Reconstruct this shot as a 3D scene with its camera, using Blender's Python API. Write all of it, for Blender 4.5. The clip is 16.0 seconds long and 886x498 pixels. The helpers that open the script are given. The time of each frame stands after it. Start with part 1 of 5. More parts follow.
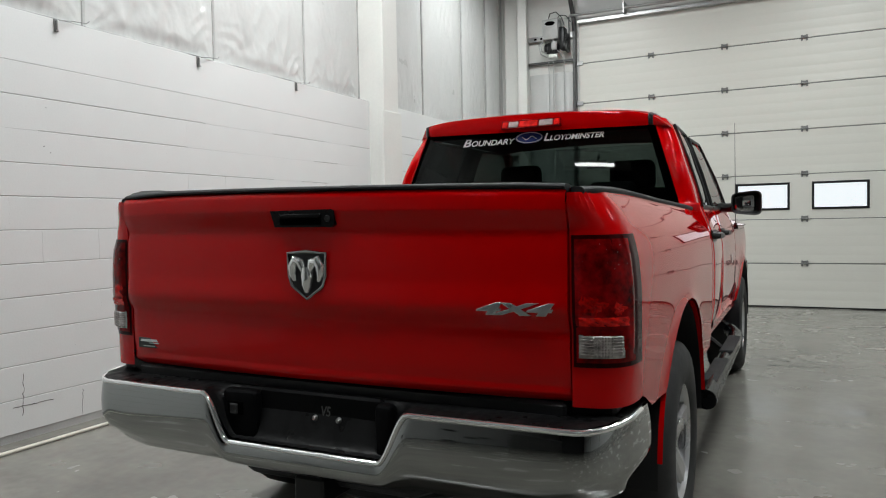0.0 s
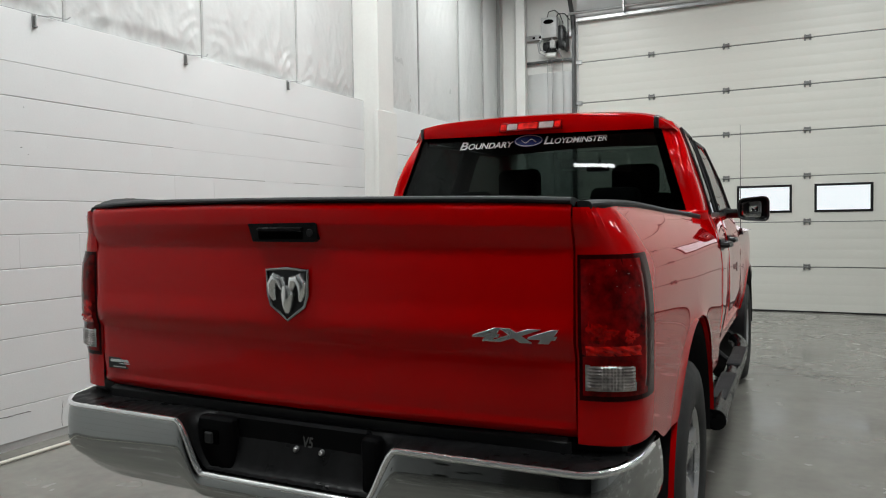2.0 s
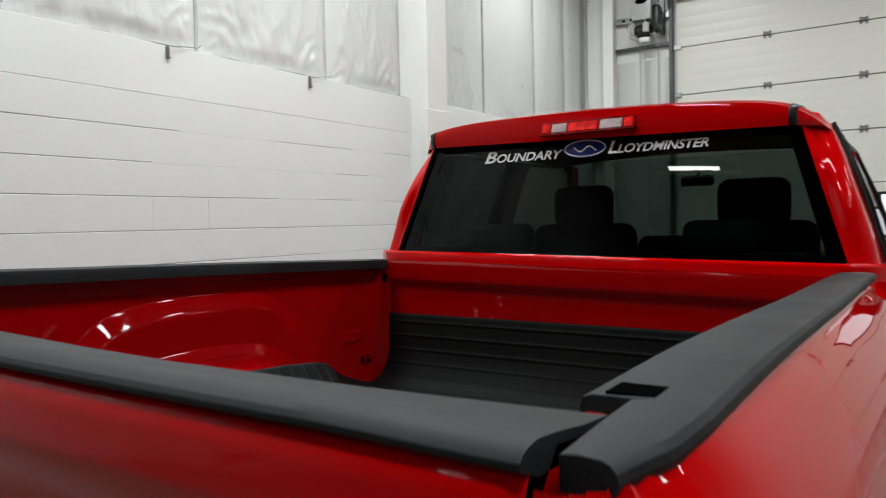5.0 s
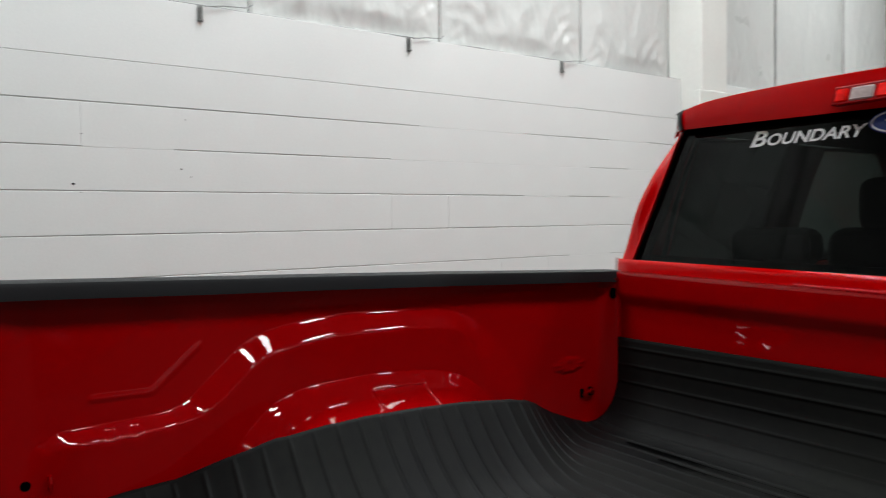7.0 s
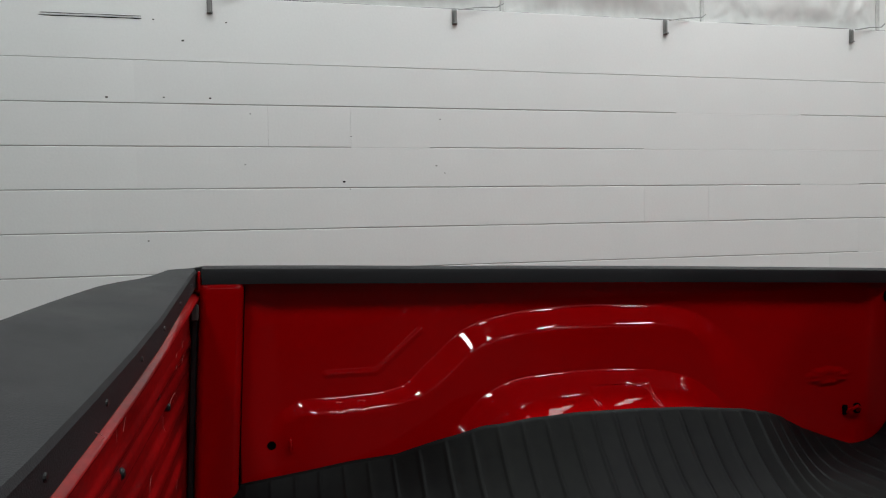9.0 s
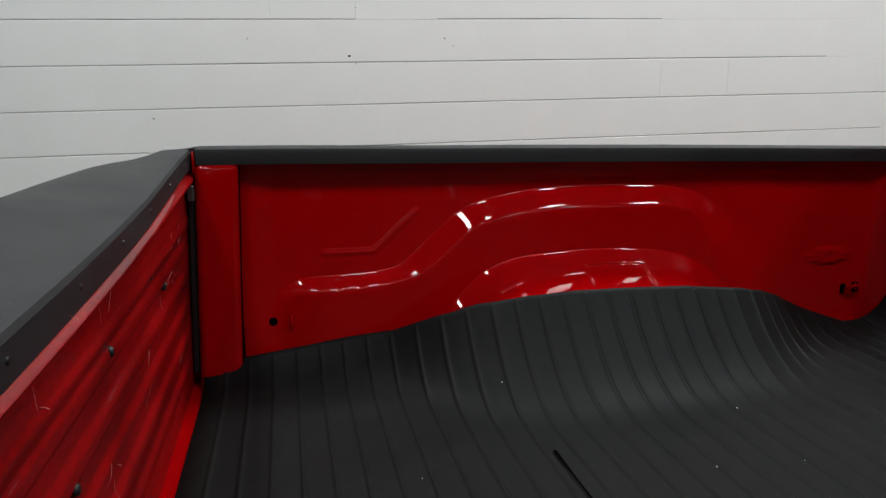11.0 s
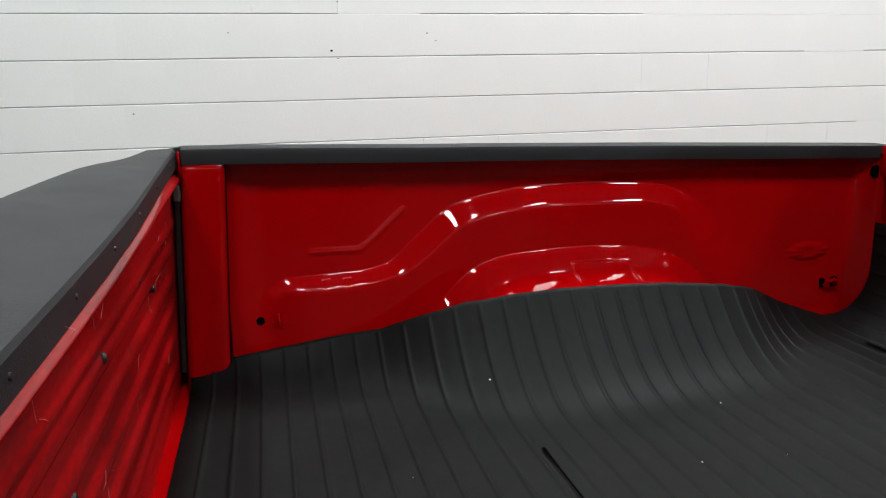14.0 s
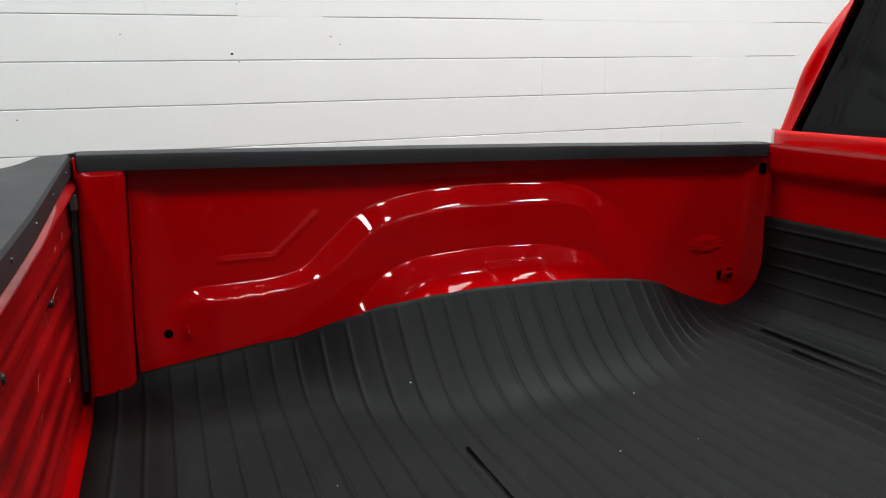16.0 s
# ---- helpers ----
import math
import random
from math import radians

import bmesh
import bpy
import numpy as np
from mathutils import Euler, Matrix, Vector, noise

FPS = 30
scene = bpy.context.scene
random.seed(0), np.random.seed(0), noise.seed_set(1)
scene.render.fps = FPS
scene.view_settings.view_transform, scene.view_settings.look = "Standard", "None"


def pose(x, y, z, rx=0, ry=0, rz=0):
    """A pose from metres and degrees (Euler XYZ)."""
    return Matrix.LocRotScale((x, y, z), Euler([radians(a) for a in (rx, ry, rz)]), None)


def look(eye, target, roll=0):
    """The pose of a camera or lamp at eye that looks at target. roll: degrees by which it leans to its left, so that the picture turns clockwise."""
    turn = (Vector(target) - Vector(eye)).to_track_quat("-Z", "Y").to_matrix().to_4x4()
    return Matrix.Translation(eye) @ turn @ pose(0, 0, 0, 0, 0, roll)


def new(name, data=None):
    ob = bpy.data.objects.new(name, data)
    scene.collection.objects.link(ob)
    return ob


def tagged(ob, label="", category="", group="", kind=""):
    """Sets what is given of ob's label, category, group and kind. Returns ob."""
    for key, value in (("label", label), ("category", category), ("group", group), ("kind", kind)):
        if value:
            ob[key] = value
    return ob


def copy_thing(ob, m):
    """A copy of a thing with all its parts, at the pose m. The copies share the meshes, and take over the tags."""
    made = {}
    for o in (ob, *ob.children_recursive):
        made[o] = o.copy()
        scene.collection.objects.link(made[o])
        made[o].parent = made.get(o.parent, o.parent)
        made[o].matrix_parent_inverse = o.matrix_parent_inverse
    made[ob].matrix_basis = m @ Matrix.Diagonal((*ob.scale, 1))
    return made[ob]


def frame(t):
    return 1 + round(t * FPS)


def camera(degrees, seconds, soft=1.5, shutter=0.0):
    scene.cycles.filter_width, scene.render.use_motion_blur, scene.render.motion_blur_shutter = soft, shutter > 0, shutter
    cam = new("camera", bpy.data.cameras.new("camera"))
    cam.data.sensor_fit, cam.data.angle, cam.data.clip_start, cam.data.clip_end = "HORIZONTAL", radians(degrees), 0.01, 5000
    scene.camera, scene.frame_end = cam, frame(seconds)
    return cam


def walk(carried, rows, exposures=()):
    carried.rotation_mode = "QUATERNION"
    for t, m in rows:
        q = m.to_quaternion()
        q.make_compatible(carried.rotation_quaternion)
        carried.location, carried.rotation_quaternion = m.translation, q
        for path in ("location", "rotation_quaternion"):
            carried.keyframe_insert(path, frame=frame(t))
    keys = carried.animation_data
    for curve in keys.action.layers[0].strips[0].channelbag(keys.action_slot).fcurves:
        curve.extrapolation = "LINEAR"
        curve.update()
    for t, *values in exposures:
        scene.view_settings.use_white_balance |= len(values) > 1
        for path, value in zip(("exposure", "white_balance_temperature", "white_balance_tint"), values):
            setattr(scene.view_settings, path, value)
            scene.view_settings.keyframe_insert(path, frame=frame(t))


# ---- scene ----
import functools
cam = camera(62.4, 16.0, soft=1.1, shutter=0.4)
PATH = [
    (0, (1.371, -1.836, 1.261), (0.486, -0.043, 1.189), -1.1),
    (0.5, (1.372, -1.836, 1.26), (0.489, -0.044, 1.19), -1.0),
    (1, (1.369, -1.831, 1.271), (0.488, -0.037, 1.202), -1.0),
    (1.5, (1.358, -1.795, 1.282), (0.479, 0.0, 1.212), -0.9),
    (2, (1.298, -1.663, 1.307), (0.421, 0.133, 1.23), -0.9),
    (2.5, (1.223, -1.499, 1.309), (0.35, 0.298, 1.23), -0.8),
    (3, (1.199, -1.346, 1.343), (0.327, 0.452, 1.267), -0.9),
    (3.2, (1.202, -1.251, 1.362), (0.329, 0.548, 1.286), -1.0),
    (5.3, (0.972, -0.205, 1.489), (-0.211, 1.406, 1.42), -1.1),
    (5.5, (0.96, -0.124, 1.492), (-0.28, 1.443, 1.426), -1.0),
    (6, (0.892, 0.052, 1.498), (-0.523, 1.463, 1.431), -0.9),
    (6.5, (0.839, 0.115, 1.488), (-0.68, 1.414, 1.422), -0.7),
    (7, (0.811, 0.178, 1.498), (-0.836, 1.311, 1.428), -0.9),
    (7.5, (0.813, 0.26, 1.505), (-0.985, 1.133, 1.436), -0.8),
    (8, (0.804, 0.314, 1.504), (-1.104, 0.912, 1.436), -1.0),
    (8.2, (0.815, 0.305, 1.498), (-1.113, 0.833, 1.428), -0.6),
    (10.3, (0.86, 0.354, 1.488), (-1.094, 0.766, 1.383), -1.3),
    (10.5, (0.86, 0.369, 1.503), (-1.089, 0.766, 1.299), -1.3),
    (11, (0.852, 0.359, 1.498), (-1.065, 0.757, 1.09), -1.3),
    (11.5, (0.852, 0.358, 1.504), (-1.057, 0.762, 1.064), -1.1),
    (12, (0.851, 0.346, 1.509), (-1.057, 0.755, 1.07), -1.1),
    (12.5, (0.85, 0.343, 1.509), (-1.057, 0.755, 1.07), -1.1),
    (13, (0.853, 0.346, 1.511), (-1.054, 0.762, 1.073), -1.2),
    (13.5, (0.857, 0.35, 1.514), (-1.05, 0.767, 1.079), -1.1),
    (14, (0.853, 0.344, 1.515), (-1.048, 0.792, 1.084), -1.3),
    (14.5, (0.852, 0.337, 1.517), (-1.04, 0.822, 1.087), -1.3),
    (15, (0.869, 0.334, 1.513), (-1.014, 0.86, 1.091), -1.5),
    (15.5, (0.854, 0.332, 1.512), (-0.995, 0.967, 1.09), -1.6),
    (16, (0.841, 0.325, 1.508), (-0.987, 1.018, 1.085), -1.4),
]
walk(cam, [(t, look(eye, target, roll)) for t, eye, target, roll in PATH], [(0, -0.4), (6, -0.42), (7.0, -0.43), (8.2, -0.73), (10.3, -0.74), (10.6, -0.7), (11.0, -0.38), (11.6, 0.1), (16, 0.1)])

# ---- light ----
world = bpy.data.worlds.new("world")
scene.world = world
world.use_nodes = True
sky = world.node_tree.nodes.new("ShaderNodeTexSky")
sky.sky_type, sky.sun_disc = "NISHITA", False
sky.sun_elevation, sky.sun_rotation = radians(35), radians(20)
bgn = world.node_tree.nodes["Background"]
world.node_tree.links.new(sky.outputs[0], bgn.inputs[0])
bgn.inputs[1].default_value = 0.12

LAMPS = [(-1.25, -4.45), (2.3, -4.45)] + [(x, y) for x in (-1.7, 2.0, 5.7) for y in (-0.85, 0.8, 2.4, 3.9, 7.0)]
LAMP_Z, LAMP_W = 5.0, 78.0


def lamp(x, y):
    data = bpy.data.lights.new("tube_light", "AREA")
    data.shape, data.size, data.size_y = "RECTANGLE", 1.1 if y > -3 else 0.75, 0.35 if y > -3 else 0.12
    row = {-4.45: 0.30, -0.85: 1.08, 0.8: 0.48, 2.4: 1.0, 3.9: 1.0, 7.0: 1.15}[y]
    data.energy, data.color = LAMP_W * row * (0.26 if x > 4 else 0.94 if x > 0 else 1.04), (0.955, 1.0, 0.998)
    ob = new("tube_light", data)
    ob.matrix_world = pose(x, y, LAMP_Z - 0.055, 0, 0, 0)


for lx, ly in LAMPS:
    lamp(lx, ly)

# ---- materials ----


def surf(name, base, rough=0.5, metal=0.0, var=0.12, scale=3.0, fine=60.0, bump=0.0, coat=0.0, rvar=0.15, tint=None, spec=0.5, stretch=(1, 1, 1), ior=1.5):
    """A painted, plastic, rubber or metal surface with stains at two sizes and a fine relief."""
    m = bpy.data.materials.new(name)
    m.use_nodes = True
    n, l = m.node_tree.nodes, m.node_tree.links
    p = n["Principled BSDF"]
    tc = n.new("ShaderNodeTexCoord")
    mp = n.new("ShaderNodeMapping")
    mp.inputs["Scale"].default_value = stretch
    l.new(tc.outputs["Object"], mp.inputs["Vector"])
    big, small = n.new("ShaderNodeTexNoise"), n.new("ShaderNodeTexNoise")
    for t, s, d in ((big, scale, 4.0), (small, fine, 3.0)):
        t.inputs["Scale"].default_value, t.inputs["Detail"].default_value = s, d
        l.new(mp.outputs[0], t.inputs["Vector"])
    both = n.new("ShaderNodeMath")
    both.operation = "MULTIPLY_ADD"
    both.inputs[1].default_value = 0.45
    l.new(small.outputs["Fac"], both.inputs[0])
    l.new(big.outputs["Fac"], both.inputs[2])
    ramp = n.new("ShaderNodeValToRGB")
    dark = tint or tuple(c * (1 - var) for c in base)
    light = tuple(min(1.0, c * (1 + var * 0.6)) for c in base)
    ramp.color_ramp.elements[0].position, ramp.color_ramp.elements[0].color = 0.45, (*dark, 1)
    ramp.color_ramp.elements[1].position, ramp.color_ramp.elements[1].color = 0.98, (*light, 1)
    l.new(both.outputs[0], ramp.inputs[0])
    l.new(ramp.outputs[0], p.inputs["Base Color"])
    mr = n.new("ShaderNodeMapRange")
    mr.inputs["From Min"].default_value, mr.inputs["From Max"].default_value = 0.3, 0.7
    mr.inputs["To Min"].default_value, mr.inputs["To Max"].default_value = rough * (1 - rvar), min(1.0, rough * (1 + rvar))
    l.new(big.outputs["Fac"], mr.inputs["Value"])
    l.new(mr.outputs[0], p.inputs["Roughness"])
    p.inputs["Metallic"].default_value = metal
    p.inputs["Specular IOR Level"].default_value = spec
    p.inputs["Coat Weight"].default_value = coat
    p.inputs["Coat Roughness"].default_value = 0.012
    p.inputs["Coat IOR"].default_value = ior
    if bump:
        b = n.new("ShaderNodeBump")
        b.inputs["Strength"].default_value, b.inputs["Distance"].default_value = 0.6, bump
        l.new(small.outputs["Fac"], b.inputs["Height"])
        l.new(b.outputs[0], p.inputs["Normal"])
    return m


def glass(name, tint, gloss=0.05):
    """A thin pane: tinted see-through with a mirror gloss that grows at a slant."""
    m = bpy.data.materials.new(name)
    m.use_nodes = True
    n, l = m.node_tree.nodes, m.node_tree.links
    n.remove(n["Principled BSDF"])
    see, gl, mix, fr = n.new("ShaderNodeBsdfTransparent"), n.new("ShaderNodeBsdfGlossy"), n.new("ShaderNodeMixShader"), n.new("ShaderNodeLayerWeight")
    see.inputs[0].default_value = (*tint, 1)
    gl.inputs["Roughness"].default_value = 0.01
    fr.inputs["Blend"].default_value = 0.5
    steep, base = n.new("ShaderNodeMath"), n.new("ShaderNodeMath")
    steep.operation, base.operation = "POWER", "MULTIPLY_ADD"
    steep.inputs[1].default_value, base.inputs[1].default_value, base.inputs[2].default_value = 5.0, 0.9, gloss
    l.new(fr.outputs["Facing"], steep.inputs[0])
    l.new(steep.outputs[0], base.inputs[0])
    l.new(base.outputs[0], mix.inputs[0])
    l.new(see.outputs[0], mix.inputs[1])
    l.new(gl.outputs[0], mix.inputs[2])
    l.new(mix.outputs[0], n["Material Output"].inputs[0])
    return m


def glow(name, color, strength):
    m = bpy.data.materials.new(name)
    m.use_nodes = True
    n, l = m.node_tree.nodes, m.node_tree.links
    n.remove(n["Principled BSDF"])
    e = n.new("ShaderNodeEmission")
    e.inputs[0].default_value, e.inputs[1].default_value = (*color, 1), strength
    l.new(e.outputs[0], n["Material Output"].inputs[0])
    return m


M_BLOCK = surf("white_block_paint", (0.715, 0.725, 0.72), 0.42, var=0.05, scale=1.2, fine=90, bump=0.0007)
M_MORTAR = surf("grey_mortar", (0.40, 0.40, 0.39), 0.9, var=0.2, fine=120, bump=0.002)
M_BLANKET = surf("white_vinyl_facing", (0.57, 0.575, 0.565), 0.32, var=0.06, scale=1.6, fine=25, bump=0.004)
M_DECK = surf("dark_steel_deck", (0.10, 0.10, 0.105), 0.6, var=0.2, scale=1.5)
M_SOUTH = surf("dark_grey_end_wall", (0.035, 0.035, 0.038), 0.7, var=0.2, scale=1.5)
M_SEAM = surf("plain_grey", (0.42, 0.42, 0.41), 0.6, var=0.3, scale=5)
M_STEEL_W = surf("white_painted_steel", (0.72, 0.72, 0.69), 0.4, var=0.06, scale=2, fine=40, bump=0.0006)
M_DOOR = surf("cream_white_door_steel", (0.68, 0.67, 0.615), 0.38, var=0.05, scale=1.5, fine=50, bump=0.0006, stretch=(0.3, 1, 1))
M_FLOOR = surf("polished_concrete", (0.198, 0.191, 0.170), 0.20, var=0.26, scale=2.4, fine=16, bump=0.00025, rvar=0.6)
M_GALV = surf("galvanised_steel", (0.45, 0.45, 0.45), 0.38, metal=0.9, var=0.2, scale=8, fine=50)
M_DARKSTEEL = surf("dark_oily_steel", (0.10, 0.10, 0.10), 0.45, metal=0.7, var=0.3, scale=8)
M_BLACKP = surf("black_plastic", (0.009, 0.009, 0.010), 0.36, var=0.3, scale=5, fine=200, bump=0.0004, spec=0.35)
M_GLOSSP = surf("glossy_black_plastic", (0.004, 0.004, 0.0045), 0.22, var=0.4, scale=6, fine=60, bump=0.0003, rvar=0.4, spec=0.13)
M_OPER = surf("pale_grey_enamel", (0.42, 0.42, 0.41), 0.42, var=0.12, scale=9)
M_PAD = surf("worn_step_plastic", (0.009, 0.009, 0.0095), 0.40, var=0.5, scale=14, fine=42, bump=0.0022, rvar=0.5, spec=0.17)
M_WELL = surf("dull_black_plastic", (0.0040, 0.0040, 0.0045), 0.45, var=0.5, scale=9, fine=60, bump=0.0003, rvar=0.4, spec=0.05)
M_CHALK = surf("faint_grey_chalk", (0.09, 0.09, 0.087), 0.9, var=0.5, fine=300)
M_BRACKET = surf("dull_grey_steel", (0.20, 0.20, 0.195), 0.5, metal=0.4, var=0.25, scale=12)
M_CAP = surf("black_grained_plastic_cap", (0.012, 0.0125, 0.0145), 0.58, var=0.25, scale=4, fine=500, bump=0.0008, spec=0.26)
M_RUBBER = surf("black_rubber_mat", (0.0090, 0.0096, 0.0086), 0.60, var=0.45, scale=1.7, fine=38, bump=0.0010, rvar=0.35, tint=(0.0042, 0.0043, 0.0055), spec=0.10)
M_TYRE = surf("tyre_rubber", (0.018, 0.018, 0.018), 0.7, var=0.3, scale=10, fine=120, bump=0.001)
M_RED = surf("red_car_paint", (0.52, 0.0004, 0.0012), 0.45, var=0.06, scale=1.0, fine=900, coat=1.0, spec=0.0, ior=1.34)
# darker copy of the body red: shade inside the bed put into the colour
M_REDIN = surf("shaded_bed_red", (0.33, 0.0004, 0.0014), 0.45, var=0.10, scale=2.5, fine=300, coat=1.0, spec=0.0)
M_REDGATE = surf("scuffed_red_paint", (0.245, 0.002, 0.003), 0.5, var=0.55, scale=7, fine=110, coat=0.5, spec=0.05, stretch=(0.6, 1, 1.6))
M_CHROME = surf("chrome", (0.38, 0.39, 0.385), 0.04, metal=1.0, var=0.04, scale=3, fine=60, rvar=0.5)
M_LIP = surf("polished_bright_edge", (0.92, 0.93, 0.93), 0.16, metal=0.85, var=0.05, scale=4)
M_ALLOY = surf("cast_alloy", (0.62, 0.62, 0.63), 0.28, metal=0.9, var=0.08)
M_SEAT = surf("charcoal_cloth", (0.012, 0.012, 0.013), 0.9, var=0.25, scale=12, fine=300, bump=0.001)
M_TRIM = surf("dark_cabin_plastic", (0.010, 0.010, 0.011), 0.6, var=0.2)
M_LENS_R = surf("red_lamp_lens", (0.20, 0.001, 0.002), 0.15, var=0.95, scale=17, fine=60, coat=0.25, ior=1.34, spec=0.05)
M_LENS_B = surf("bright_red_reflector", (0.95, 0.007, 0.004), 0.15, var=0.7, scale=30, fine=90, coat=0.5, ior=1.34, spec=0.1)
M_LENS_D = surf("dark_red_lamp_lens", (0.035, 0.0005, 0.001), 0.1, var=0.6, scale=16, coat=0.1, ior=1.34, spec=0.05)
M_LENS_C = surf("clear_ribbed_lens", (0.40, 0.36, 0.35), 0.10, metal=0.55, var=0.6, scale=38, coat=1.0)
M_LENS_G = surf("patchy_red_reflector", (0.46, 0.003, 0.002), 0.12, var=0.8, scale=26, fine=120, coat=0.5, ior=1.34, spec=0.1)
M_LENS_W = surf("clear_cargo_lens", (0.38, 0.29, 0.28), 0.15, var=0.3, scale=40, coat=1.0)
M_WHITE = surf("white_vinyl_letter", (0.82, 0.82, 0.82), 0.45, var=0.03)
M_BLUE = surf("blue_vinyl_oval", (0.012, 0.035, 0.22), 0.4, var=0.08)
M_SILVER = surf("silver_letter", (0.62, 0.63, 0.64), 0.20, metal=0.75, var=0.1)
M_SCRATCH = surf("bared_pale_paint", (0.50, 0.16, 0.15), 0.6, var=0.3)
M_DARK = surf("black_hole", (0.002, 0.002, 0.002), 0.9, var=0.2, spec=0.0)
M_CABLE = surf("pale_vinyl_cable", (0.62, 0.60, 0.52), 0.5, var=0.1, scale=9)
M_GLASS_T = glass("privacy_glass", (0.052, 0.068, 0.062), 0.02)
M_GLASS_R = glass("dark_side_glass", (0.10, 0.11, 0.11))
M_GLASS = glass("clear_glass", (0.80, 0.86, 0.84))
M_GLASS_F = glass("tinted_front_glass", (0.38, 0.41, 0.40))
M_PANE = glass("clear_pane", (0.94, 0.95, 0.95))
M_MIRROR = surf("mirror_glass", (0.86, 0.87, 0.88), 0.01, metal=1.0, var=0.01)
M_DAY = glow("daylight_beyond", (0.93, 0.97, 1.0), 1.6)

# ---- mesh helpers ----


def grid(us, vs, f, flip=False):
    """Verts and quads of the sheet f(u, v)."""
    us, vs = list(us), list(vs)
    verts = [tuple(f(u, v)) for u in us for v in vs]
    w = len(vs)
    faces = []
    for a in range(len(us) - 1):
        for b in range(w - 1):
            q = (a * w + b, a * w + b + 1, (a + 1) * w + b + 1, (a + 1) * w + b)
            faces.append(q[::-1] if flip else q)
    return verts, faces


def join(*sheets):
    verts, faces = [], []
    for v, f in sheets:
        k = len(verts)
        verts += v
        faces += [tuple(i + k for i in q) for q in f]
    return verts, faces


def span(a, b, n):
    return [a + (b - a) * i / n for i in range(n + 1)]


def box(x0, x1, y0, y1, z0, z1, bev=0.0, seg=1):
    bm = bmesh.new()
    bmesh.ops.create_cube(bm, size=1.0)
    for v in bm.verts:
        v.co = Vector(((x0 + x1) / 2 + v.co.x * (x1 - x0), (y0 + y1) / 2 + v.co.y * (y1 - y0), (z0 + z1) / 2 + v.co.z * (z1 - z0)))
    if bev:
        bmesh.ops.bevel(bm, geom=bm.edges[:], offset=bev, segments=seg, affect="EDGES", profile=0.5)
    return taken(bm)


def taken(bm):
    bm.verts.index_update()
    out = [tuple(v.co) for v in bm.verts], [tuple(v.index for v in f.verts) for f in bm.faces]
    bm.free()
    return out


def rod(points, r, sides=8, closed=False):
    """A round bar along points; r may be a number or one per point."""
    pts = [Vector(p) for p in points]
    n = len(pts)
    rs = r if isinstance(r, (list, tuple)) else [r] * n
    verts, faces = [], []
    side = None
    for i, p in enumerate(pts):
        a = pts[(i - 1) % n] if closed or i else p
        b = pts[(i + 1) % n] if closed or i < n - 1 else p
        d = (b - a).normalized()
        if side is None:
            side = d.orthogonal().normalized()
        side = (side - d * side.dot(d)).normalized()
        up = d.cross(side)
        for k in range(sides):
            an = 2 * math.pi * k / sides
            verts.append(tuple(p + (side * math.cos(an) + up * math.sin(an)) * rs[i]))
    for i in range(n if closed else n - 1):
        j = (i + 1) % n
        for k in range(sides):
            k2 = (k + 1) % sides
            faces.append((i * sides + k, i * sides + k2, j * sides + k2, j * sides + k))
    if not closed:
        faces.append(tuple(range(sides))[::-1])
        faces.append(tuple((n - 1) * sides + k for k in range(sides)))
    return verts, faces


def prism(poly, axis, a, b):
    """poly, in the two axes other than axis, pushed from a to b."""
    def at(p, c):
        return {"x": (c, p[0], p[1]), "y": (p[0], c, p[1]), "z": (p[0], p[1], c)}[axis]
    n = len(poly)
    verts = [at(p, a) for p in poly] + [at(p, b) for p in poly]
    faces = [tuple(range(n))[::-1], tuple(range(n, 2 * n))]
    faces += [(i, (i + 1) % n, n + (i + 1) % n, n + i) for i in range(n)]
    return verts, faces


def spin(profile, axis="x", n=32, centre=(0, 0, 0)):
    """profile of (radius, along) turned round an axis through centre."""
    verts, faces = [], []
    w = len(profile)
    for i in range(n):
        a = 2 * math.pi * i / n
        for r, h in profile:
            c, s = r * math.cos(a), r * math.sin(a)
            p = {"x": (h, c, s), "y": (c, h, s), "z": (c, s, h)}[axis]
            verts.append(tuple(p[k] + centre[k] for k in range(3)))
    for i in range(n):
        j = (i + 1) % n
        for k in range(w - 1):
            faces.append((i * w + k, i * w + k + 1, j * w + k + 1, j * w + k))
    return verts, faces


def mesh_of(name, sheet, material, sharp=28.0, tidy=True):
    me = bpy.data.meshes.new(name)
    me.from_pydata(sheet[0], [], sheet[1])
    if tidy:
        bm = bmesh.new()
        bm.from_mesh(me)
        bmesh.ops.remove_doubles(bm, verts=bm.verts[:], dist=1e-5)
        bmesh.ops.recalc_face_normals(bm, faces=bm.faces[:])
        bm.to_mesh(me)
        bm.free()
    me.materials.append(material)
    me.shade_smooth()
    me.set_sharp_from_angle(angle=radians(sharp))
    return me


BASES = {}


def part(name, sheet, material, parent=None, label="", sharp=28.0, loc=None, tidy=True):
    """One mesh object, in the world's coordinates, under a thing or a part."""
    ob = new(name, sheet if isinstance(sheet, bpy.types.Mesh) else mesh_of(name, sheet, material, sharp, tidy))
    if loc:
        ob.location = loc
    if parent:
        ob.parent = parent
        ob.matrix_parent_inverse = Matrix.Translation(BASES.get(parent.name, Vector())).inverted()
    if label:
        tagged(ob, label)
    return ob


def thing(name, base, label, category, group="", kind=""):
    ob = new(name)
    ob.location = base
    BASES[ob.name] = Vector(base)
    return tagged(ob, label, category, group, kind)


def solid(name, sheet, material, label, category, group="", kind="", sharp=28.0, loc=None, tidy=True):
    return tagged(part(name, sheet, material, None, "", sharp, loc, tidy), label, category, group, kind)


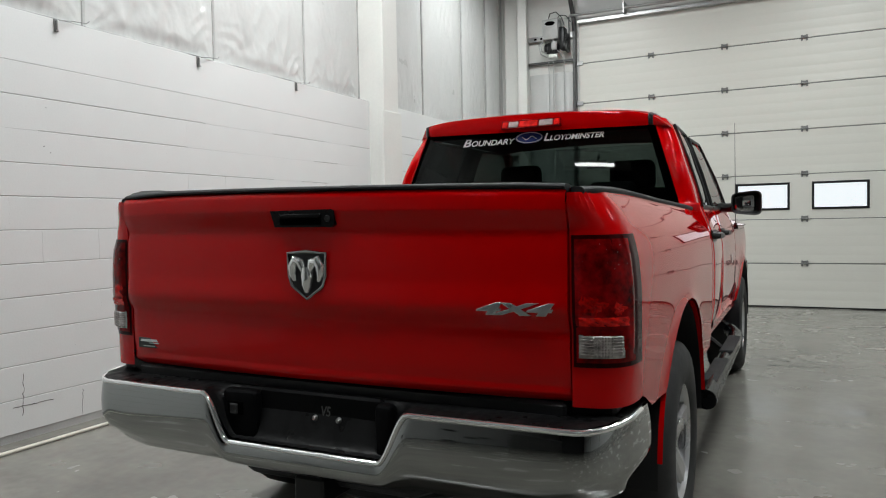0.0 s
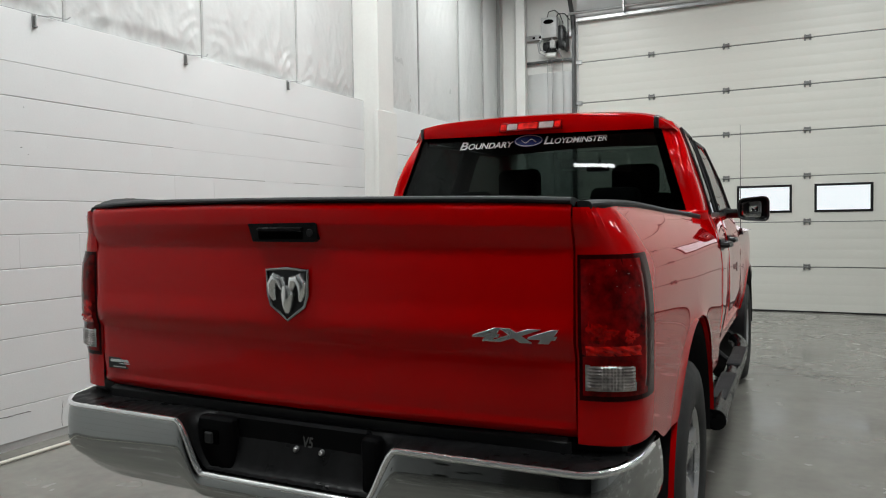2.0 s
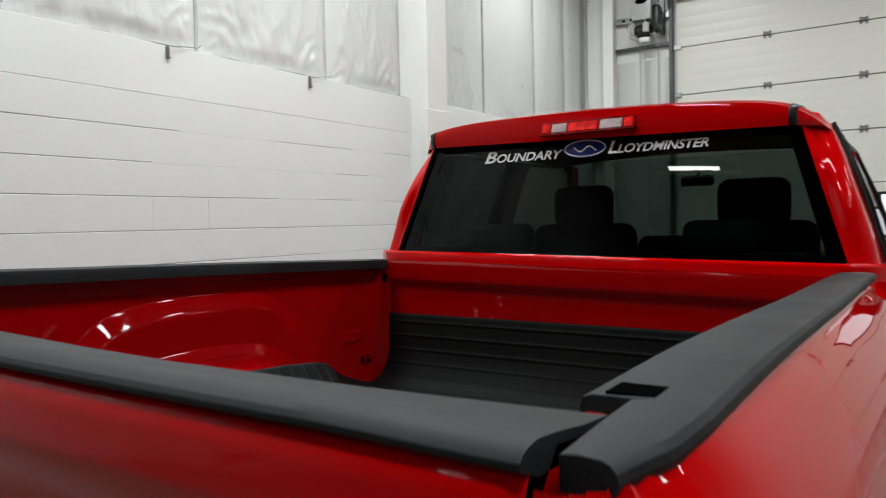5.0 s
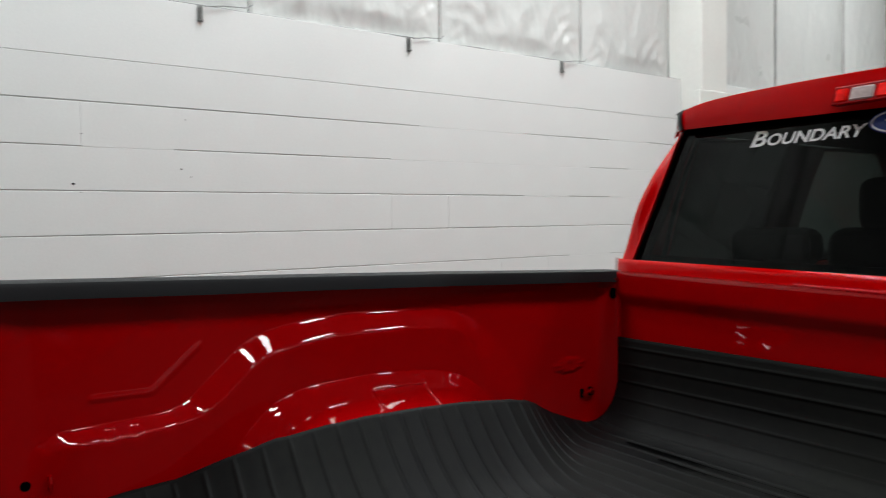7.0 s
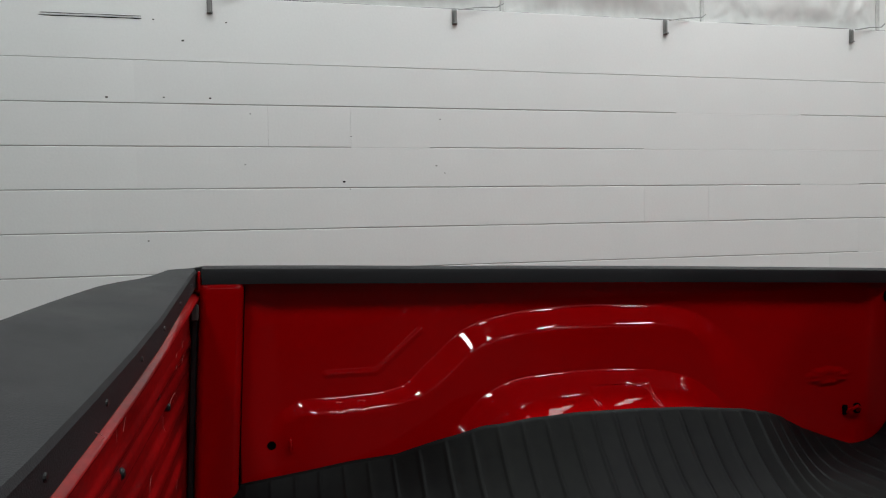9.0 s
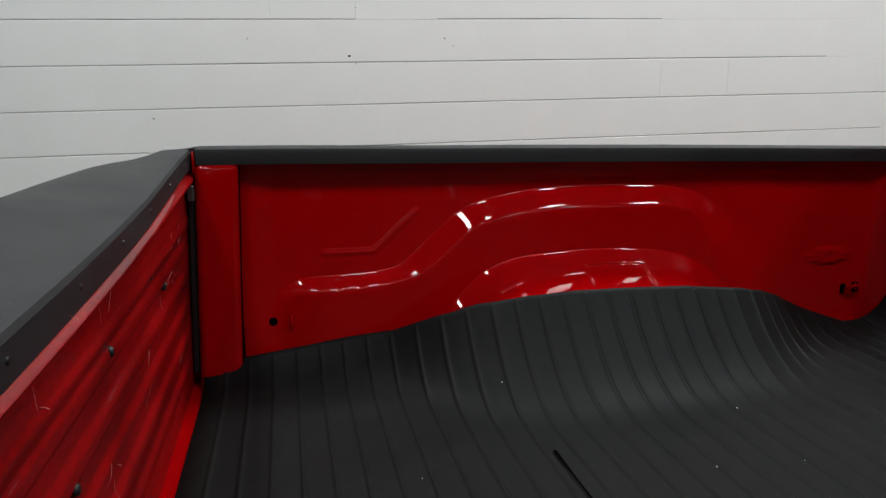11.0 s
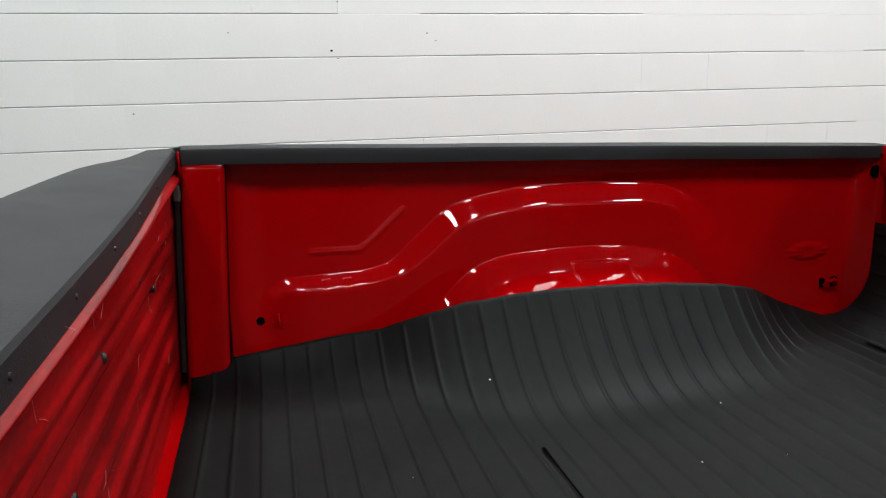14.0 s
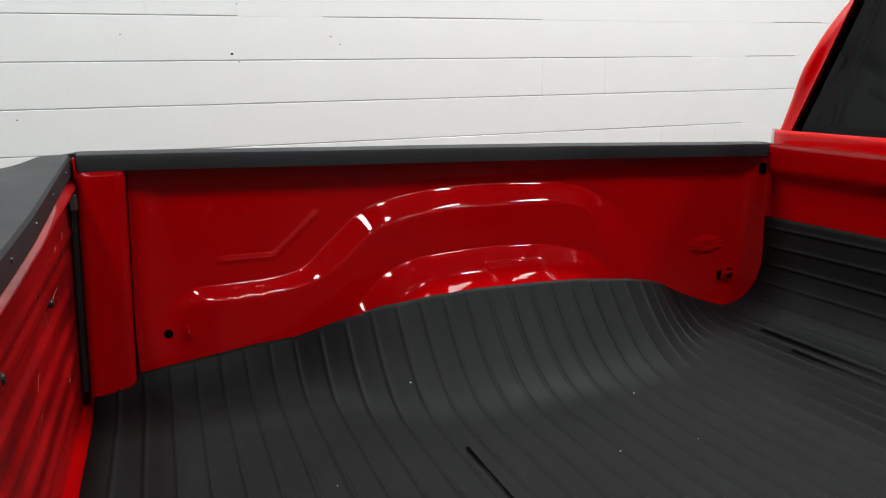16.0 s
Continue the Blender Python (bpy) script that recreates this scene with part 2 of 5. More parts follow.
def thick(ob, d, offset=-1.0):
    m = ob.modifiers.new("thickness", "SOLIDIFY")
    m.thickness, m.offset = d, offset
    return ob


def smooth(a, b, x):
    t = min(1.0, max(0.0, (x - a) / (b - a)))
    return t * t * (3 - 2 * t)


def lerp(table, x):
    """Straight lines through a table of (x, y), in rising x."""
    for (a, p), (b, q) in zip(table, table[1:]):
        if x <= b:
            return p + (q - p) * max(0.0, x - a) / (b - a) if x > a else p
    return table[-1][1]


def curve(table, x):
    """A smooth curve through a table of (x, y), in rising x."""
    n = len(table)
    if x <= table[0][0] or x >= table[-1][0]:
        return table[0][1] if x <= table[0][0] else table[-1][1]
    i = next(k for k in range(n - 1) if x <= table[k + 1][0])

    def slope(k):
        if k == 0 or k == n - 1:
            a, b = (0, 1) if k == 0 else (n - 2, n - 1)
            return (table[b][1] - table[a][1]) / (table[b][0] - table[a][0])
        (xa, ya), (xb, yb), (xc, yc) = table[k - 1:k + 2]
        p, q = (yb - ya) / (xb - xa), (yc - yb) / (xc - xb)
        return 0.0 if p * q <= 0 else (p * (xc - xb) + q * (xb - xa)) / (xc - xa)
    (xa, ya), (xb, yb) = table[i], table[i + 1]
    w = xb - xa
    t = (x - xa) / w
    return (2 * t ** 3 - 3 * t * t + 1) * ya + (t ** 3 - 2 * t * t + t) * w * slope(i) + (3 * t * t - 2 * t ** 3) * yb + (t ** 3 - t * t) * w * slope(i + 1)


# ---- the building ----
WX = -2.855          # face of the block wall
DY = 9.28            # inside face of the overhead door
EAST, SOUTH, TOP = 9.5, -15.0, 5.6

floor = solid("floor", box(-3.3, EAST + 0.2, SOUTH - 0.2, DY + 0.25, -0.2, 0.0), M_FLOOR, "polished grey concrete workshop floor with faint stains", "floor", kind="structure")
ceiling = solid("ceiling", box(-3.3, EAST + 0.2, SOUTH - 0.2, DY + 0.25, TOP, TOP + 0.15), M_DECK, "dark grey steel deck ceiling", "ceiling", kind="structure")
wall_east = solid("wall_east", box(EAST, EAST + 0.2, SOUTH, DY + 0.25, 0, TOP), M_BLOCK, "plain white painted wall", "wall", kind="structure")
wall_south = solid("wall_south", box(-3.3, EAST, SOUTH - 0.2, SOUTH, 0, TOP), M_SOUTH, "plain dark grey end wall", "wall", kind="structure")
solid("ground", box(-60, 60, DY + 0.3, 80, -0.25, -0.2), M_FLOOR, "bare yard outside the overhead door", "ground", kind="structure")
backdrop = solid("backdrop", box(-14, 20, DY + 12, DY + 12.1, -0.2, 9), M_DAY, "bright overcast daylight outside", "backdrop", kind="structure")

for cy in (-8.0, -3.0, 2.0, 7.0):
    part("column", box(EAST - 0.16, EAST, cy - 0.10, cy + 0.10, 0, TOP, 0.006), M_SEAM, wall_east)
part("ledge", box(EAST - 0.05, EAST, SOUTH, DY, 2.44, 2.58, 0.004), M_SEAM, wall_east)

# block wall: mortar core, then courses of painted blocks
wall_west = solid("wall_west", box(-3.3, WX - 0.004, SOUTH, DY + 0.25, 0, 2.44), M_MORTAR, "white painted concrete block wall with thin mortar joints", "wall", kind="structure")
COURSE, LENGTH, ZERO = 0.203, 0.405, 0.046


def block_mesh(seed):
    r = random.Random(seed)
    g, e = (0.0005 if seed == 7 else 0.0), 0.0018
    # the bed joint lies under each block: open in most, brushed over with paint in some
    y0, y1, z0, z1 = g, LENGTH - g, (-0.0016 if seed == 2 else 0.0030 + 0.0014 * r.random()), COURSE - 0.0006
    out = r.uniform(-0.0001, 0.0001)
    v = [(-0.004, y, z) for y, z in ((y0, z0), (y1, z0), (y1, z1), (y0, z1))]
    v += [(out - e, y, z) for y, z in ((y0, z0), (y1, z0), (y1, z1), (y0, z1))]
    v += [(out, y, z) for y, z in ((y0 + g, z0 + e), (y1 - g, z0 + e), (y1 - g, z1 - e), (y0 + g, z1 - e))]
    f = [(8, 9, 10, 11)]
    for a, b in ((0, 4), (4, 8)):
        f += [(a + i, a + (i + 1) % 4, b + (i + 1) % 4, b + i) for i in range(4)]
    return v, f


def blanket(y0, y1, z0, z1, x, seed, fold=0.06):
    """A bulging sheet of faced insulation between two seams, gathered towards its lower corners."""
    def f(u, v):
        edge = max(0.0, 1 - abs(2 * u - 1) ** 4.0)
        foot = smooth(0.0, 0.05, v)
        y, z = y0 + (y1 - y0) * u, z0 + (z1 - z0) * v
        n1 = noise.noise(Vector((seed * 7.3, y * 1.6, z * 0.9)))
        n2 = noise.noise(Vector((seed * 2.1, y * 4.0, z * 4.0)))
        wr = 0.014 * n1
        # slack creases with sharp crests, steepest near the pinned foot
        low = 0.35 + 0.65 * math.exp(-(z - z0) / 0.45)
        for k, (fy, fz, amp) in enumerate(((3.4, 1.4, 0.013), (7.5, -3.4, 0.010), (20.0, 8.0, 0.0060))):
            q = noise.noise(Vector((seed * 3.1 + k * 9, y * fy + z * fz * 0.5, z * abs(fz) * 0.8)))
            wr += amp * low * (0.5 - 2.4 * abs(q))
        # folds that swing round the two lower corners, where the sheet is pinned
        for side, uu in ((0, u), (1, 1 - u)):
            dy, dz = uu * (y1 - y0), z - z0 - 0.02
            d, an = math.hypot(dy, dz), math.atan2(dz, dy)
            wr += 0.007 * math.exp(-d / 0.22) * smooth(0.0, 0.08, d) * math.sin(an * 13 + seed + 3.0 * n1)
            ring = 1 - 2 * abs(((d * (9.5 + 1.5 * side) + 0.9 * n1 + 0.30 * n2 + an * 0.25 + seed * 0.37) % 1.0) * 2 - 1) ** 0.7
            wr += 0.0058 * ring * math.exp(-((d - 0.25) / 0.17) ** 2) * (0.55 + 0.45 * math.sin(an * 2.0 + seed))
        return x + edge * (fold + wr) * (0.45 + 0.55 * foot), y, z
    return grid(span(0, 1, 84), [t ** 1.9 for t in span(0, 1, 110)], f)


solid("trim", box(-3.3, WX, SOUTH, 4.98, 2.2805, 2.59, 0.0015), M_BLOCK, "smooth white painted bond beam along the wall's top", "trim", kind="structure")
solid("trim", box(-3.3, WX + 0.001, 5.31, DY, 2.281, 2.60, 0.004), M_BLOCK, "smooth white painted bond beam along the wall's top", "trim", kind="structure")
wall_upper = solid("wall_west_upper", box(-3.35, -2.99, SOUTH, DY + 0.25, 2.60, TOP), M_BLANKET, "white vinyl-faced insulation blankets above the block wall", "wall", kind="structure")
SEAMS = [1.571 - 1.215 * 4, 1.571 - 1.215 * 3, 1.571 - 1.215 * 2, 0.356, 1.571, 2.79, 4.01, 4.98]
for i, (a, b) in enumerate(zip(SEAMS, SEAMS[1:])):
    part("insulation_blanket", blanket(a, b, 2.592, TOP, -2.985, i + 1), M_BLANKET, wall_upper, sharp=60)
    # grey strip stands in for the dark line of shadow in the seam
    part("seam", box(-2.99, -2.972, b - 0.012, b + 0.012, 2.592, TOP, 0.003), M_SEAM, wall_upper)
FAR_SEAMS = [5.34, 6.48, 7.68, 8.55, 9.12]
for i, (a, b) in enumerate(zip(FAR_SEAMS, FAR_SEAMS[1:])):
    part("insulation_blanket", blanket(a, b, 2.60 - 0.02 * i, TOP, -2.99, i + 21, 0.055), M_BLANKET, wall_upper, sharp=60)
    # seam shadow again, as a narrower grey strip
    part("seam", box(-2.99, -2.968, b - 0.009, b + 0.009, 2.56, TOP, 0.003), M_SEAM, wall_upper)

def shadow_gap(y0, y1):
    ys = span(y0, y1, int((y1 - y0) / 0.05))
    return rod([(WX - 0.006, y, 2.590 + 0.002 * noise.noise(Vector((y * 6, 1.0, 2.0)))) for y in ys], [max(0.0008, 0.0035 + 0.0055 * noise.noise(Vector((y * 3.5, 5.0, 2.0)))) for y in ys], 6)


# dark bead stands in for the shadow gap under the insulation's foot
part("shadow_gap", shadow_gap(-4.0, 4.98), M_DARKSTEEL, wall_upper, "dark ragged shadow line at the insulation's foot")

column = thing("wall_column", (-2.75, 5.1, 0), "white painted steel column against the block wall", "column", kind="structure")
part("column_body", box(-2.99, -2.67, 4.985, 5.30, 0, TOP, 0.006), M_STEEL_W, column)
part("column_flange", box(-2.70, -2.655, 4.94, 5.34, 0, 2.48, 0.004), M_STEEL_W, column)

# hooks with a bent wire at the top of the wall


def wall_hook():
    t = thing("wall_hook", (0, 0, 0), "small grey steel wall bracket with a bent wire", "hook", "hooks along the wall top")
    part("bracket", join(box(0, 0.005, -0.013, 0.013, -0.058, 0.022, 0.001), box(0.005, 0.022, -0.011, 0.011, -0.056, -0.048, 0.001), box(0.004, 0.020, -0.004, 0.004, -0.052, 0.012, 0.001)), M_BRACKET, t)
    part("wire", rod([(0.014, 0.02, 0.018), (0.010, 0.12, 0.036), (-0.02, 0.24, 0.052), (-0.045, 0.285, 0.080)], 0.0032, 6), M_BRACKET, t)
    return t


hook = wall_hook()
hook.location = (WX + 0.001, 1.27, 2.565)
for hy in (-2.36, -1.15, 0.06, 2.478, 3.70):
    copy_thing(hook, pose(WX + 0.001, hy, 2.565))

# north wall with the overhead door
DX0, DX1, DTOP = -1.72, 3.15, 4.27
wall_north = thing("wall_north", (0, DY + 0.1, 0), "white insulated end wall round the overhead door", "wall", kind="structure")
part("pier", box(-3.3, DX0 - 0.02, DY + 0.01, DY + 0.25, 0, TOP), M_STEEL_W, wall_north)
part("pier", box(DX1 + 0.02, EAST, DY + 0.01, DY + 0.25, 0, TOP), M_STEEL_W, wall_north)
part("header", box(DX0 - 0.02, DX1 + 0.02, DY + 0.01, DY + 0.25, DTOP + 0.02, TOP), M_STEEL_W, wall_north)
for i, (a, b) in enumerate(((-2.52, -2.12), (-2.12, DX0 - 0.06))):
    def side_sheet(u, v, a=a, b=b, i=i):
        x, z = a + (b - a) * u, 3.55 * v
        return x, DY + 0.005 - (1 - abs(2 * u - 1) ** 2.5) * (0.05 + 0.03 * noise.noise(Vector((x * 4, i * 5.0, z * 2)))), z
    part("insulation_blanket", grid(span(0, 1, 14), span(0, 1, 50), side_sheet), M_BLANKET, wall_north, sharp=60)
for i, (a, b) in enumerate(((DX0, -0.2), (-0.2, 1.4), (1.4, 3.1))):
    def head_sheet(u, v, a=a, b=b, i=i):
        x, z = a + (b - a) * u, DTOP + 0.12 + (TOP - DTOP - 0.12) * v
        return x, DY + 0.005 - (1 - abs(2 * v - 1) ** 4) * (0.06 + 0.05 * noise.noise(Vector((x * 3, i * 5.0, z * 4)))), z
    part("insulation_blanket", grid(span(0, 1, 30), span(0, 1, 24), head_sheet), M_BLANKET, wall_north, sharp=60)

corner_column = thing("corner_column", (-2.72, 9.0, 0), "white painted steel corner column with a thin dark shadow strip", "column", kind="structure")
part("flange", box(-2.60, -2.46, 8.96, 9.0, 0, TOP, 0.003), M_STEEL_W, corner_column)
part("web", box(-2.54, -2.53, 9.0, DY, 0, TOP), M_STEEL_W, corner_column)
part("flange", box(-2.88, -2.64, 9.13, 9.15, 2.3, TOP, 0.003), M_STEEL_W, corner_column)
# grey strip stands in for the narrow shadow beside the column
part("shadow_strip", box(-2.64, -2.615, 9.10, 9.13, 1.9, TOP, 0.003), M_BRACKET, corner_column)

door = thing("overhead_door", ((DX0 + DX1) / 2, DY, 0), "cream-white sectional overhead door with two small windows, closed", "garage door", kind="structure")
SECT = 0.61


def section_mesh():
    """A ribbed steel section with rolled edges."""
    prof = [(0.0, 0.016), (0.0035, 0.0), (0.012, 0.0), (0.10, 0.0), (0.105, 0.0004), (0.115, 0.0004), (0.12, 0.0), (0.22, 0.0), (0.225, 0.0004), (0.235, 0.0004), (0.24, 0.0), (0.36, 0.0), (0.365, 0.0004), (0.375, 0.0004), (0.38, 0.0), (0.49, 0.0), (0.495, 0.0004), (0.505, 0.0004), (0.51, 0.0), (0.597, 0.0), (0.5985, 0.016)]
    ring = [(p[1], p[0]) for p in prof] + [(0.05, 0.5985), (0.05, 0.0)]
    return prism(ring, "x", DX0, DX1)


sec = mesh_of("door_section", section_mesh(), M_DOOR, 20)
WINS = [(0.51, 1.20), (1.47, 2.15)]
HINGES = (-0.64, 0.372, 1.383, 2.39)
for k in range(7):
    if k != 2:
        part("door_section", sec, M_DOOR, door, loc=(0, DY, k * SECT + 0.004))
    else:
        # the section with window openings, built as strips round the holes
        z0, z1, h0, h1 = k * SECT + 0.004, k * SECT + 0.606, 1.345, 1.722
        xs = [DX0, WINS[0][0], WINS[0][1], WINS[1][0], WINS[1][1], DX1]
        strips = [box(DX0, DX1, DY, DY + 0.05, z0, h0), box(DX0, DX1, DY, DY + 0.05, h1, z1)]
        strips += [box(xs[i], xs[i + 1], DY, DY + 0.05, h0, h1) for i in (0, 2, 4)]
        part("door_section", join(*strips), M_DOOR, door)
        for a, b in WINS:
            rim = [box(a, b, DY - 0.012, DY + 0.055, h0, h0 + 0.03, 0.004), box(a, b, DY - 0.012, DY + 0.055, h1 - 0.03, h1, 0.004),
                   box(a, a + 0.03, DY - 0.012, DY + 0.055, h0 + 0.03, h1 - 0.03, 0.004), box(b - 0.03, b, DY - 0.012, DY + 0.055, h0 + 0.03, h1 - 0.03, 0.004)]
            wf = part("window_frame", join(*rim), M_BLACKP, door, "black plastic window frame")
            pane = part("pane", box(a + 0.03, b - 0.03, DY + 0.02, DY + 0.026, h0 + 0.03, h1 - 0.03), M_PANE, wf)
            pane.visible_shadow = False
    if k:
        for hx in HINGES:
            part("hinge", join(box(hx - 0.043, hx - 0.020, DY - 0.014, DY, k * SECT - 0.040, k * SECT + 0.042, 0.003), box(hx + 0.020, hx + 0.043, DY - 0.014, DY, k * SECT - 0.040, k * SECT + 0.042, 0.003),
                               box(hx - 0.034, hx + 0.034, DY - 0.006, DY, k * SECT + 0.012, k * SECT + 0.036, 0.002), rod([(hx - 0.047, DY - 0.018, k * SECT), (hx + 0.047, DY - 0.018, k * SECT)], 0.011)), M_BRACKET, door, "dull grey hinge")
        # dark strip hides the lit ledge and stands in for the joint's shadow
        part("joint_shadow", box(DX0, DX1, DY + 0.004, DY + 0.03, k * SECT - 0.0074, k * SECT + 0.0034), M_BRACKET, door)
        part("roller_bracket", box(DX0 - 0.04, DX0 + 0.06, DY - 0.025, DY, k * SECT - 0.03, k * SECT + 0.03, 0.004), M_GALV, door)
part("bottom_seal", box(DX0, DX1, DY - 0.005, DY + 0.05, -0.002, 0.02, 0.004), M_BLACKP, door)

track = thing("door_track", (DX0 - 0.05, DY - 0.05, 0), "dark steel vertical track beside the overhead door", "door track", kind="structure")
part("channel", box(DX0 - 0.075, DX0 - 0.03, DY - 0.10, DY, 0, 4.15, 0.006), M_DARKSTEEL, track)
part("curve", rod([(DX0 - 0.05, DY - 0.06, 4.1), (DX0 - 0.06, DY - 0.09, 4.35), (DX0 - 0.08, DY - 0.18, 4.6), (DX0 - 0.12, DY - 0.40, 4.85), (DX0 - 0.16, DY - 0.8, 5.0)], 0.035), M_DARKSTEEL, track)
for z in (0.9, 1.8, 2.7, 3.5):
    part("bracket", box(DX0 - 0.16, DX0 - 0.06, DY - 0.02, DY + 0.01, z, z + 0.05, 0.003), M_GALV, track)

shaft = thing("torsion_shaft", (0.7, DY - 0.1, DTOP + 0.1), "galvanised torsion tube over the overhead door", "shaft", kind="structure")
part("tube", rod([(DX0 - 0.1, DY - 0.14, DTOP + 0.10), (DX1 + 0.1, DY - 0.14, DTOP + 0.10)], 0.022, 10), M_GALV, shaft)
part("angle", box(DX0, DX1, DY - 0.10, DY - 0.02, DTOP - 0.02, DTOP + 0.03, 0.003), M_GALV, shaft)
for sx in (-1.0, 0.7, 2.4):
    part("bearing_plate", box(sx - 0.012, sx + 0.012, DY - 0.19, DY, DTOP + 0.02, DTOP + 0.19, 0.004), M_GALV, shaft)

opener = thing("door_operator", (-2.12, DY - 0.2, 3.85), "grey wall-mounted door operator with a dark motor and chain guard", "motor")
part("mount_rail", box(-2.52, -1.80, DY - 0.06, DY - 0.03, 4.06, 4.14, 0.003), M_GALV, opener)
part("mount_rail", box(-2.52, -1.80, DY - 0.06, DY - 0.03, 3.70, 3.74, 0.003), M_DARKSTEEL, opener)
cbox = part("control_box", box(-2.225, -1.975, DY - 0.26, DY - 0.06, 4.03, 4.335, 0.012, 2), M_OPER, opener, "pale grey control box")
part("cover_lip", box(-2.232, -1.968, DY - 0.205, DY - 0.195, 4.025, 4.34, 0.003), M_BRACKET, cbox)
part("cover_badge", prism([(-2.10 + 0.080 * math.cos(a * 0.5236), 4.265 + 0.034 * math.sin(a * 0.5236)) for a in range(12)], "y", DY - 0.264, DY - 0.258), M_DARK, cbox)
for bx, bz in ((-2.205, 4.05), (-1.995, 4.05), (-2.205, 4.315), (-1.995, 4.315)):
    part("cover_screw", spin([(0.0, DY - 0.266), (0.007, DY - 0.264), (0.008, DY - 0.255)], "y", 8, (bx, 0, bz)), M_GALV, cbox)
motor = part("motor_can", spin([(0.0, -2.20), (0.060, -2.198), (0.078, -2.185), (0.082, -2.15), (0.082, -2.03), (0.074, -1.99), (0.03, -1.98), (0.0, -1.98)], "x", 20, (0, DY - 0.19, 3.90)), M_BLACKP, opener, "black ribbed motor", sharp=40)
for k in range(5):
    part("motor_fin", spin([(0.080, -2.14 + 0.025 * k), (0.089, -2.139 + 0.025 * k), (0.089, -2.133 + 0.025 * k), (0.080, -2.132 + 0.025 * k)], "x", 20, (0, DY - 0.19, 3.90)), M_DARKSTEEL, motor)
part("gearbox", join(box(-1.960, -1.880, DY - 0.25, DY - 0.07, 3.86, 4.20, 0.02, 2), box(-1.915, -1.850, DY - 0.21, DY - 0.09, 3.94, 4.12, 0.02)), M_BLACKP, opener)
part("brake_housing", spin([(0.0, -1.90), (0.055, -1.898), (0.062, -1.885), (0.062, -1.86), (0.0, -1.858)], "x", 18, (0, DY - 0.20, 3.93)), M_DARKSTEEL, opener)
part("sprocket", rod([(-1.86, DY - 0.16, 3.90), (-1.84, DY - 0.16, 3.90)], [0.09, 0.09], 20), M_DARKSTEEL, opener)
part("chain", rod([(-1.85, DY - 0.08, 3.90), (-1.85, DY - 0.09, 4.37)], 0.01, 6), M_DARKSTEEL, opener)
part("terminal_box", box(-2.07, -1.99, DY - 0.30, DY - 0.20, 3.86, 3.98, 0.01), M_OPER, opener)
part("capacitor", rod([(-2.12, DY - 0.24, 3.775), (-1.99, DY - 0.24, 3.765)], [0.036, 0.036], 14), M_STEEL_W, opener)
part("release_lever", rod([(-1.98, DY - 0.26, 3.84), (-1.93, DY - 0.28, 3.79), (-1.90, DY - 0.28, 3.72)], 0.009, 6), M_GALV, opener)
for path in (((-2.22, -0.16, 4.06), (-2.30, -0.18, 3.97), (-2.27, -0.20, 3.83), (-2.17, -0.22, 3.77)), ((-2.19, -0.20, 4.03), (-2.255, -0.24, 3.96), (-2.235, -0.25, 3.86), (-2.15, -0.26, 3.82)), ((-2.06, -0.25, 4.03), (-2.04, -0.30, 4.01), (-2.03, -0.29, 3.98))):
    part("conduit", rod([(x, DY + y, z) for x, y, z in path], 0.009, 8), M_GALV, opener, "grey flexible conduit")
for path in (((-2.16, -0.16, 4.33), (-2.13, -0.15, 4.44), (-2.04, -0.14, 4.46), (-1.96, -0.12, 4.38), (-1.92, -0.10, 4.25)), ((-2.05, -0.12, 4.33), (-1.99, -0.10, 4.41), (-1.90, -0.08, 4.40), (-1.83, -0.07, 4.30))):
    part("cord", rod([(x, DY + y, z) for x, y, z in path], 0.008, 6), M_BLACKP, opener)
for bx in (-2.40, -2.30):
    part("mount_hole", box(bx - 0.02, bx + 0.02, DY - 0.066, DY - 0.058, 4.085, 4.115, 0.002), M_DARK, opener)
for cx, z0 in ((-2.10, 2.6), (-2.17, 2.9), (-1.93, 1.2)):
    part("pull_chain", rod([(cx, DY - 0.11, z0), (cx + 0.004, DY - 0.112, 3.1), (cx, DY - 0.11, 3.72)], 0.006, 6), M_GALV, opener, "thin grey hanging chain")

# light fixtures hung under the ceiling


def fixture():
    t = thing("high_bay_light", (0, 0, 0), "white rectangular fluorescent high-bay light hung under the ceiling", "light fixture", "ceiling lights")
    part("housing", box(-0.65, 0.65, -0.18, 0.18, 0.0, 0.09, 0.01), M_STEEL_W, t)
    part("side_lip", box(-0.65, 0.65, -0.19, -0.165, -0.05, 0.0, 0.003), M_STEEL_W, t)
    part("side_lip", box(-0.65, 0.65, 0.165, 0.19, -0.05, 0.0, 0.003), M_STEEL_W, t)
    for x in (-0.5, 0.5):
        part("hanger", rod([(x, 0, 0.09), (x, 0, TOP - LAMP_Z)], 0.006, 6), M_GALV, t)
    return t


first = fixture()
first.location = (*LAMPS[0], LAMP_Z)
for lx, ly in LAMPS[1:]:
    copy_thing(first, pose(lx, ly, LAMP_Z))

def floor_crack(points, w):
    pts = [Vector(p) for p in points]
    fine_pts = [pts[i].lerp(pts[i + 1], k / 8) for i in range(len(pts) - 1) for k in range(8)] + [pts[-1]]
    fine_pts = [p + Vector((0.012 * noise.noise(p * 9), 0.02 * noise.noise(p * 7 + Vector((3, 3, 3))), 0)) for p in fine_pts]
    v = [(p.x, p.y + s * w, 0.0006) for p in fine_pts for s in (-1, 1)]
    return v, [(2 * i, 2 * i + 2, 2 * i + 3, 2 * i + 1) for i in range(len(fine_pts) - 1)]


